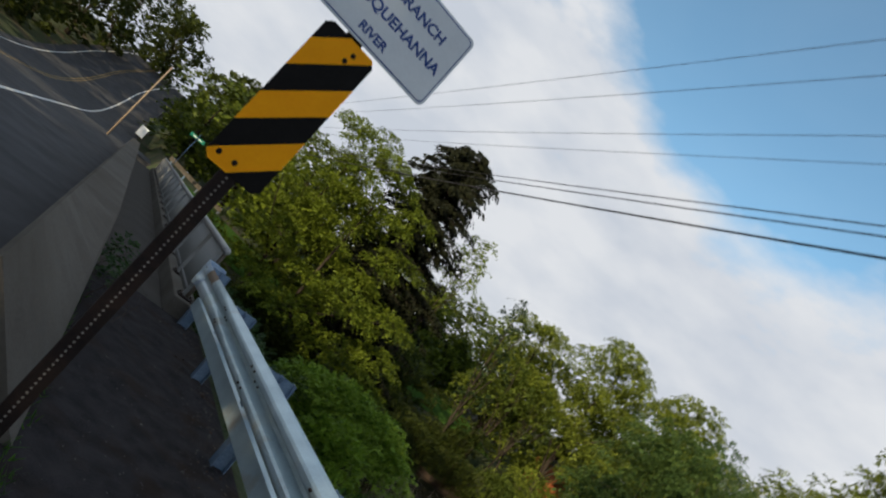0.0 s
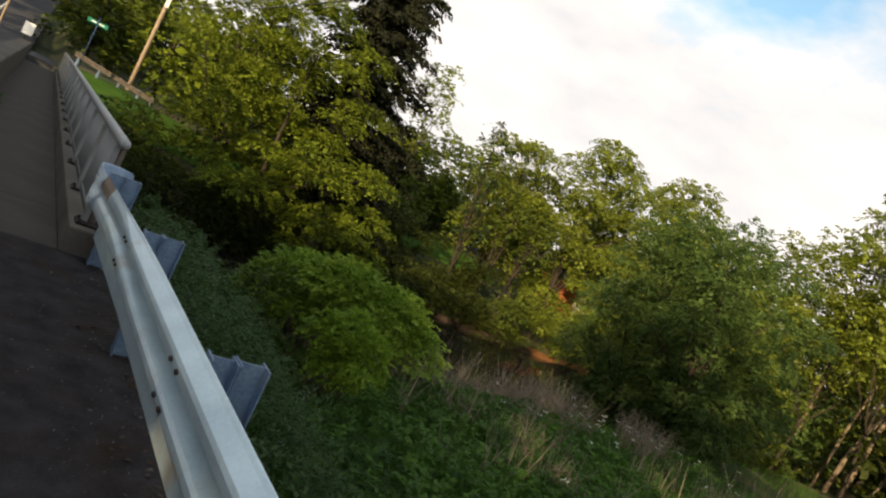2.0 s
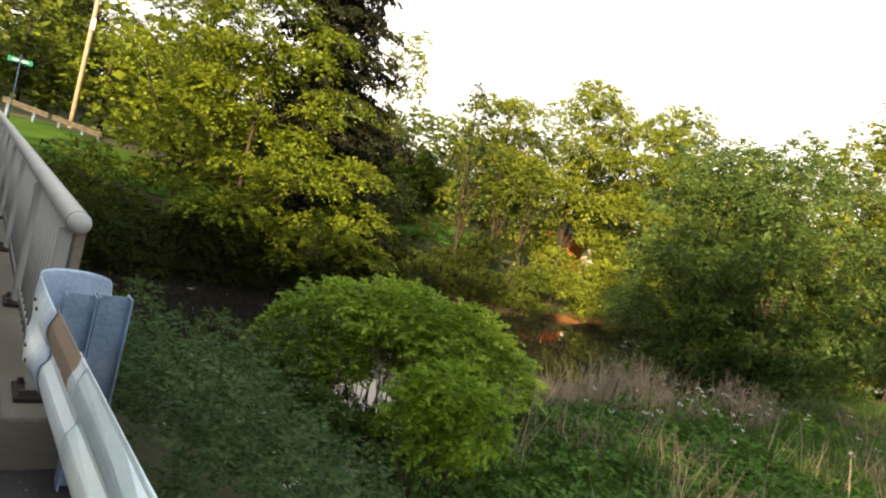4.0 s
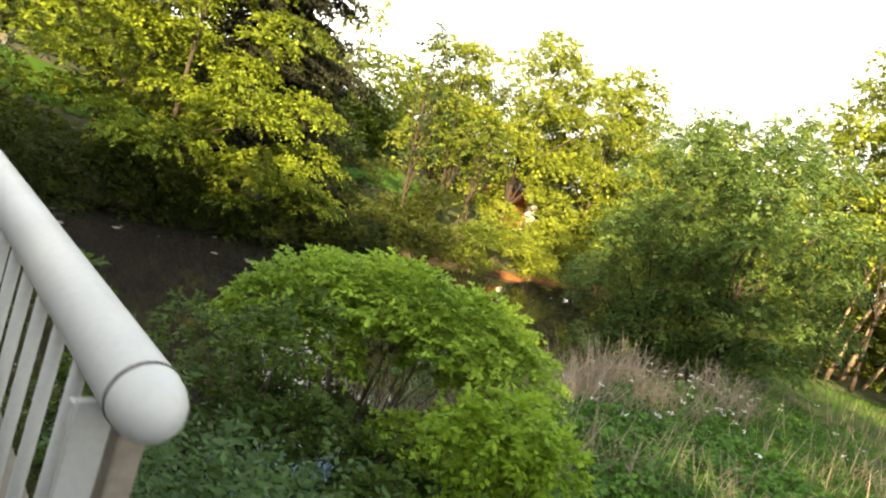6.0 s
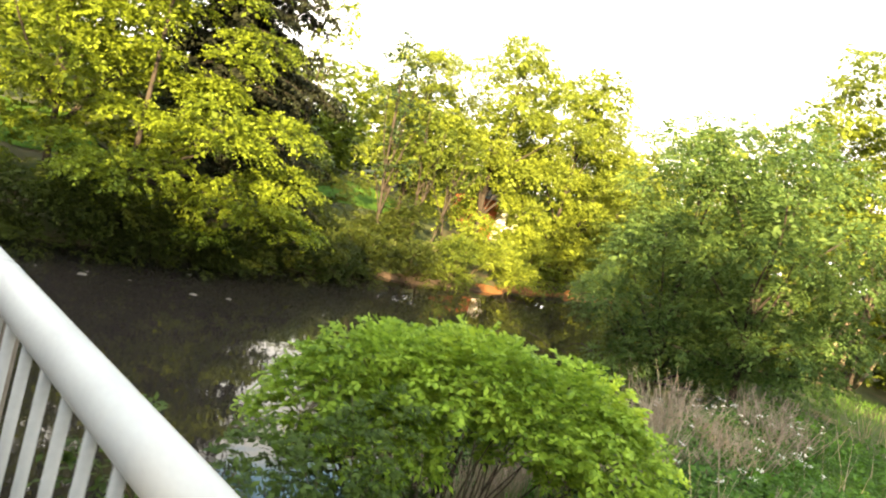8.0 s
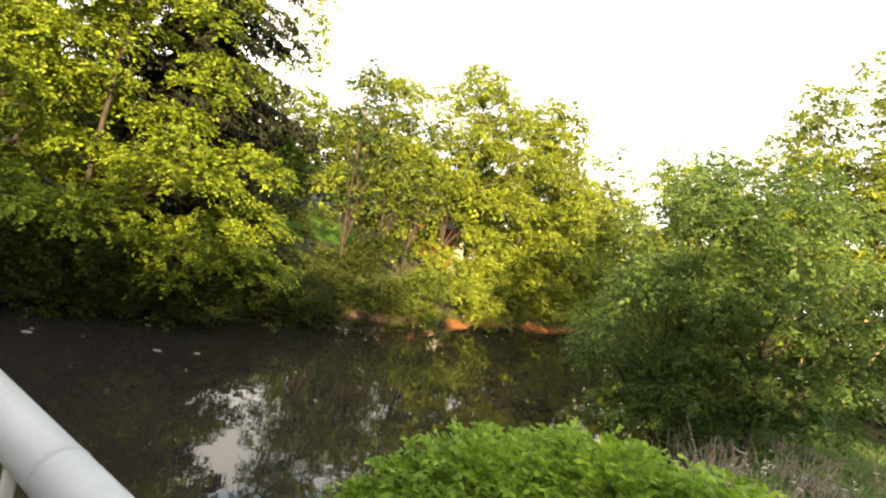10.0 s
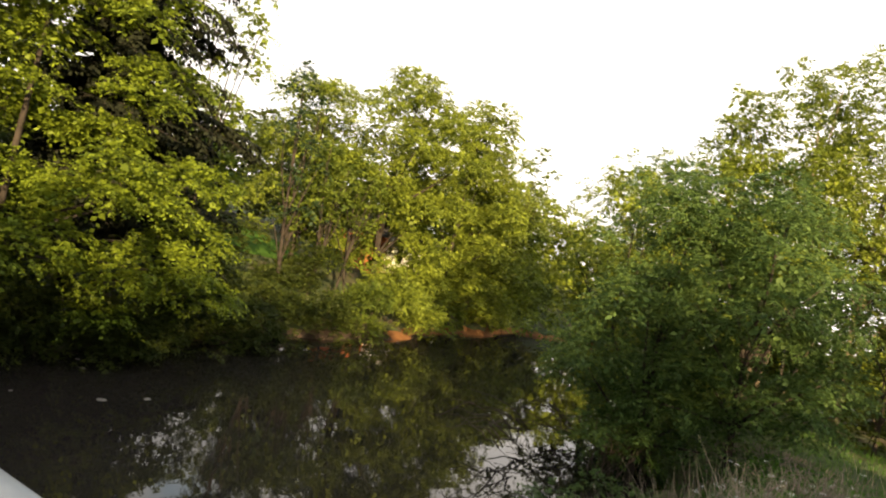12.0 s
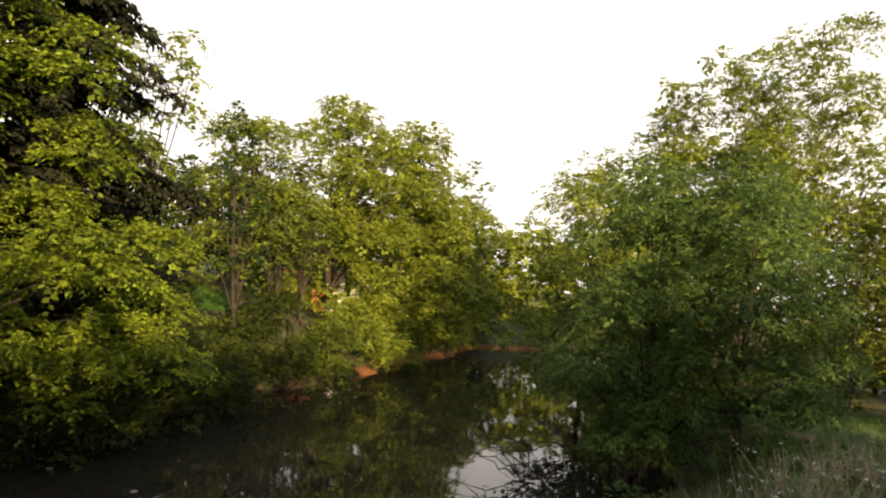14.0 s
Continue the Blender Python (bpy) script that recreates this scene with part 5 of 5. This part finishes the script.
tagged(bpy.data.objects["ground_cover"], "low broad-leaved green plants covering the field", "ground cover", kind="stuff")

# dry stalks
def bank_edge(x, y):
    return x < 17 + 2 * math.sin(y) and near_shore(x) - 4.6 < y < near_shore(x) - 0.7 and noise.noise(Vector((x * 0.6, y * 0.6, 7))) > -0.12


P = np.concatenate([on_land(rng, 9000, 8.0, 20, 7.0, 14.5, bank_edge), on_land(rng, 500, 13.0, 17.5, 3.0, 5.6, lambda x, y: noise.noise(Vector((x * 0.8, y * 0.8, 9))) > 0.05), on_land(rng, 500, 6.5, 9.5, 4.0, 7.0, lambda x, y: noise.noise(Vector((x * 0.9, y * 0.9, 2))) > 0.1), on_land(rng, 300, 14, 26, 4.0, 7.2, lambda x, y: noise.noise(Vector((x * 0.6, y * 0.6, 5))) > 0.12)])
quads("dry_stalks", blade_quads(rng, P, rng.uniform(0.6, 1.55, len(P)), rng.uniform(0.006, 0.015, len(P)), 0.32), M_DRY)
tagged(bpy.data.objects["dry_stalks"], "pale dry weed stalks among the grass", "dry weeds", kind="stuff")

# dead brush: forked grey-brown canes standing in the weeds along the bank
canes = np.concatenate([on_land(rng, 900, 8.5, 17, 7.0, 13.0, bank_edge), on_land(rng, 480, 11, 18.5, 7.2, 9.6, lambda x, y: noise.noise(Vector((x * 0.5, y * 0.5, 11))) > -0.05), on_land(rng, 130, 8.0, 10.5, 3.5, 6.5, lambda x, y: noise.noise(Vector((x * 0.8, y * 0.8, 4))) > 0.1)])
many = []
for p in canes:
    h = rng.uniform(0.5, 1.35)
    lean = np.array([rng.normal(0, 0.3), rng.normal(0, 0.3), 1.0]) * h
    mid = p + lean * 0.5 + rng.normal(0, 0.05, 3)
    many.append(([p, mid, p + lean], [0.010, 0.007, 0.003]))
    for j in range(3):
        a = rng.uniform(0, 6.28)
        b = p + lean * rng.uniform(0.35, 0.8)
        many.append(([b, b + np.array([math.cos(a) * 0.12, math.sin(a) * 0.12, 0.10]), b + np.array([math.cos(a) * 0.26, math.sin(a) * 0.26, rng.uniform(0.0, 0.35)])], [0.006, 0.004, 0.002]))
tagged(tubes("dead_brush", many, M_CANE, sides=3), "grey-brown dead canes standing in the weeds", "dead brush", kind="stuff")

# white flower heads: flat clusters on thin stalks
spots = np.concatenate([on_land(rng, 64, 10.0, 20, 6.8, 10.8), on_land(rng, 12, 9.0, 24, 3.5, 8), on_land(rng, 16, 1.8, 3.6, 4.4, 6.0)])
tops = spots + np.stack([np.zeros(len(spots)), np.zeros(len(spots)), rng.uniform(0.5, 0.8, len(spots))], 1)
Pp, Dd, Nn = [], [], []
for t in tops:
    for j in range(12):
        a = rng.uniform(0, 6.28)
        r = rng.uniform(0, 0.055)
        Pp.append(t + np.array([r * math.cos(a), r * math.sin(a), rng.uniform(-0.022, 0.022)]))
        Dd.append([math.cos(a), math.sin(a), rng.uniform(-0.5, 0.9)])
        Nn.append([rng.uniform(-0.9, 0.2), rng.uniform(-0.9, 0.2), 0.8])
heads = leaf_quads(np.array(Pp), unit(np.array(Dd)), unit(np.array(Nn)), np.full(len(Pp), 0.036), np.full(len(Pp), 0.014))
quads("flower_heads", heads, M_PETAL)
tagged(bpy.data.objects["flower_heads"], "white wildflower heads above the weeds", "wildflowers", kind="stuff")
quads("flower_stalks", blade_quads(rng, spots, tops[:, 2] - spots[:, 2], np.full(len(spots), 0.003), 0.02), M_WEED)
tagged(bpy.data.objects["flower_stalks"], "thin green wildflower stalks", "wildflowers", kind="stuff")


# ---------------------------------------------------------------- beyond the bridge
def build_pole():
    pole = thing("utility_pole", (4.95, 47.0, land(4.95, 47.0)), "weathered wooden utility pole with crossarm and cables", "utility pole")
    z0 = land(4.95, 47.0)
    tubes("mast", [([(0, 0, -0.5), (0, 0, 5), (0, 0, 9.9)], [0.15, 0.135, 0.11])], M_WOODPOLE, pole, sides=12)
    bm = bmesh.new()
    box(bm, -1.1, 1.1, -0.06, 0.06, 8.8, 8.92, 0.01)
    part("crossarm", bm, M_WOODPOLE, pole)
    bm = bmesh.new()
    box(bm, -0.12, 0.12, -0.30, -0.14, 6.2, 6.9, 0.02)
    part("meter_box", bm, M_HOUSE, pole, "pale grey equipment box")
    for x in (-1.0, -0.4, 0.4, 1.0):
        bm = bmesh.new()
        bmesh.ops.create_cone(bm, cap_ends=True, segments=10, radius1=0.045, radius2=0.03, depth=0.16, matrix=Matrix.Translation((x, 0, 8.98)))
        part("insulator", bm, M_HOUSE, pole)

    def cable(a, b, sag, r):
        a, b = Vector(a), Vector(b)
        pts = [a.lerp(b, i / 24) - Vector((0, 0, sag * 4 * (i / 24) * (1 - i / 24))) for i in range(25)]
        o = tubes("cable", [(pts, [r] * 25)], M_WIRE, pole, sides=5)
        o.location = (-4.95, -47.0, -z0)
    for x, z, r in ((4.3, 9.05, 0.006), (4.9, 9.05, 0.006), (5.7, 8.7, 0.006), (6.3, 8.7, 0.006), (5.3, 6.85, 0.011), (5.3, 6.7, 0.012), (5.3, 6.4, 0.018)):
        cable((x, 47.0, z), (x, -30.0, z), 0.55, r)
    cable((5.3, 47.0, 6.4), (15.0, 58.0, 5.4), 0.25, 0.018)


build_pole()


def build_far_rail():
    rail = thing("far_guardrail", (0, 0, 0), "dull brown steel guardrail along the side road", "guardrail")
    a, b = Vector((1.2, 42.2, 1.32)), Vector((6.2, 43.2, 0.66))
    sec = [(0, 0), (0.03, 0.04), (0, 0.08), (0, 0.12), (0.05, 0.16), (0, 0.2), (0, 0.24), (0.03, 0.28), (0, 0.31), (0.07, 0.31), (0.07, 0)]
    v, f = extrude_profile(sec, [lambda p, u, s=s: (a.x + (b.x - a.x) * s, a.y + (b.y - a.y) * s + p, a.z + (b.z - a.z) * s - 0.31 + u) for s in (0, 0.25, 0.5, 0.75, 1)])
    mesh_part("beam", v, f, M_POST_BROWN, rail)
    for s in (0.05, 0.3, 0.55, 0.8, 0.98):
        p = a.lerp(b, s)
        bm = bmesh.new()
        box(bm, p.x - 0.06, p.x + 0.06, p.y + 0.07, p.y + 0.2, land(p.x, p.y) - 0.3, p.z + 0.03)
        part("post", bm, M_POST, rail)


build_far_rail()


def build_small_signs():
    s = thing("street_sign", (1.55, 41.0, land(1.55, 41.0)), "green street name sign on a thin post", "street sign")
    tubes("post", [([(0, 0, -0.3), (0, 0, 3.6)], [0.03, 0.03])], M_POST, s)
    bm = bmesh.new()
    box(bm, -0.55, 0.55, -0.02, 0.02, 3.15, 3.40, 0.004)
    part("blade", bm, M_GREEN_SIGN, s, "green sign blade")
    bm = bmesh.new()
    box(bm, -0.35, 0.35, -0.026, -0.02, 3.24, 3.31)
    part("legend_bar", bm, M_LINE, s, "pale unreadable legend")
    s = thing("delineator_sign", (-1.15, 34.8, land(-1.15, 34.8)), "small white sign plate at the end of the barrier", "road sign")
    tubes("post", [([(0, 0, -0.3), (0, 0, 2.9)], [0.025, 0.025])], M_RUST, s)
    bm = bmesh.new()
    box(bm, -0.22, 0.22, -0.03, -0.01, 2.35, 2.95, 0.004)
    part("plate", bm, M_WHITE, s, "white sign plate")
    s = thing("street_pole", (-2.4, 37.5, -0.2), "tall thin pole beside the far end of the bridge", "pole")
    tubes("mast", [([(0, 0, -0.3), (0, 0, 5.6)], [0.06, 0.05])], M_WOODPOLE, s)


build_small_signs()


def build_house():
    h = thing("house", (48.5, 41.6, land(48.5, 41.6)), "small white-sided house with red-brown gable half hidden by trees", "house")
    bm = bmesh.new()
    box(bm, -2.6, 2.6, -2.2, 2.2, -0.5, 3.2)
    part("wall", bm, M_HOUSE, h)
    for i in range(16):
        bm = bmesh.new()
        box(bm, -2.62, 2.62, -2.225, -2.2, 0.1 + i * 0.19, 0.1 + i * 0.19 + 0.17)
        part("clapboard", bm, M_HOUSE, h)
    bm = bmesh.new()
    box(bm, -4.6, -2.62, -1.6, 2.0, -0.5, 2.9)
    part("annex", bm, M_HOUSE_RED, h, "red-brown side wing")
    verts = [(-2.9, -2.5, 3.15), (2.9, -2.5, 3.15), (2.9, 2.5, 3.15), (-2.9, 2.5, 3.15), (-2.9, 0, 4.9), (2.9, 0, 4.9)]
    mesh_part("roof", verts, [(0, 1, 5, 4), (2, 3, 4, 5), (0, 4, 3), (1, 2, 5), (3, 2, 1, 0)], M_ROOF, h)
    verts = [(-4.9, -1.9, 2.89), (-2.62, -1.9, 2.89), (-2.62, 2.3, 2.89), (-4.9, 2.3, 2.89), (-4.9, 0.2, 3.9), (-2.62, 0.2, 3.9)]
    mesh_part("annex_roof", verts, [(0, 1, 5, 4), (2, 3, 4, 5), (0, 4, 3), (1, 2, 5), (3, 2, 1, 0)], M_ROOF, h)
    for x in (-1.3, 1.2):
        bm = bmesh.new()
        box(bm, x - 0.45, x + 0.45, -2.26, -2.228, 1.0, 2.3)
        part("window", bm, M_GLASS, h, "dark window pane")


build_house()


# added stones that stand in for pale flecks and riffles on the water
def build_stones():
    rng = np.random.default_rng(9)
    first = None
    for i in range(9):
        x = rng.uniform(6, 13)
        y = far_shore(x) - rng.uniform(0.5, 5.0)
        if first is None:
            bm = bmesh.new()
            bmesh.ops.create_icosphere(bm, subdivisions=2, radius=0.16)
            for v in bm.verts:
                v.co *= 1 + 0.25 * noise.noise(v.co * 9)
            first = part("river_fleck", bm, M_STONE, smooth=True)
            o = first
        else:
            o = new("river_fleck", first.data)
        s = rng.uniform(0.3, 0.75)
        o.matrix_basis = pose(x, y, WATER - 0.02, 0, 0, rng.uniform(0, 360)) @ Matrix.Diagonal((s * 1.4, s, s * 0.5, 1))
        tagged(o, "flat grey stone standing in for pale flecks on the river", "stone", "stones in the river")


build_stones()


def build_deadwood():
    rng = np.random.default_rng(31)
    for n in range(4):
        x, y = 19.5 + n * 2.1, 15.6 + rng.uniform(-0.4, 0.9) + n * 0.2
        many = []
        for j in range(6):
            a = Vector((rng.uniform(-0.8, 0.8), 0, 0.2))
            b = Vector((rng.uniform(-3.0, 1.0), rng.uniform(0.4, 3.0), rng.uniform(-0.45, 0.8)))
            k = Vector((rng.uniform(-0.3, 0.3), 0, rng.uniform(0.1, 0.7)))
            pts = [a.lerp(b, q / 6) + k * math.sin(math.pi * q / 6) + Vector((rng.normal(0, 0.12), rng.normal(0, 0.12), rng.normal(0, 0.09))) for q in range(7)]
            many.append((pts, [0.024 * (1 - q * 0.14) + 0.003 for q in range(7)]))
        ob = thing("dead_branch", (x, y, WATER + 0.35), "bare dead branches trailing over the water", "dead branch", "dead branches at the river's edge")
        for path_radii in many:
            tubes("limb", [path_radii], M_BARK, ob, sides=5)
    stems = (((38.0, 11.2), ((37.9, 10.9, 0.2), (37.9, 10.3, 2.6), (38.1, 9.9, 4.6), (38.3, 8.8, 7.6)), 0.15, ((38.1, 8.7, 3.4),)),
             ((38.2, 9.7), ((38.1, 9.3, -1.2), (38.0, 8.6, 1.4), (38.0, 7.9, 3.4)), 0.10, ((38.0, 9.4, 0.6),)),
             ((37.4, 11.6), ((37.5, 11.3, 1.6), (37.6, 11.0, 4.2), (37.8, 11.1, 7.0)), 0.09, ()))
    for (x0, y0), path, thick, forks in stems:
        z0 = land(x0, y0)
        ob = thing("leaning_trunk", (x0, y0, z0), "pale leaning tree trunk catching the sun", "tree trunk", "pale leaning trunks")
        pts = [Vector((0, 0, -0.3))] + [Vector(p) - Vector((x0, y0, z0)) for p in path]
        tubes("trunk", [(pts, [thick * (1 - 0.17 * q) for q in range(len(pts))])], M_BARK_PALE, ob, sides=9)
        for f in forks:
            e = Vector(f) - Vector((x0, y0, z0))
            tubes("fork", [([pts[2], pts[2].lerp(e, 0.5) + Vector((0, 0, 0.12)), e], [thick * 0.6, thick * 0.5, thick * 0.3])], M_BARK_PALE, ob, sides=7)


build_deadwood()
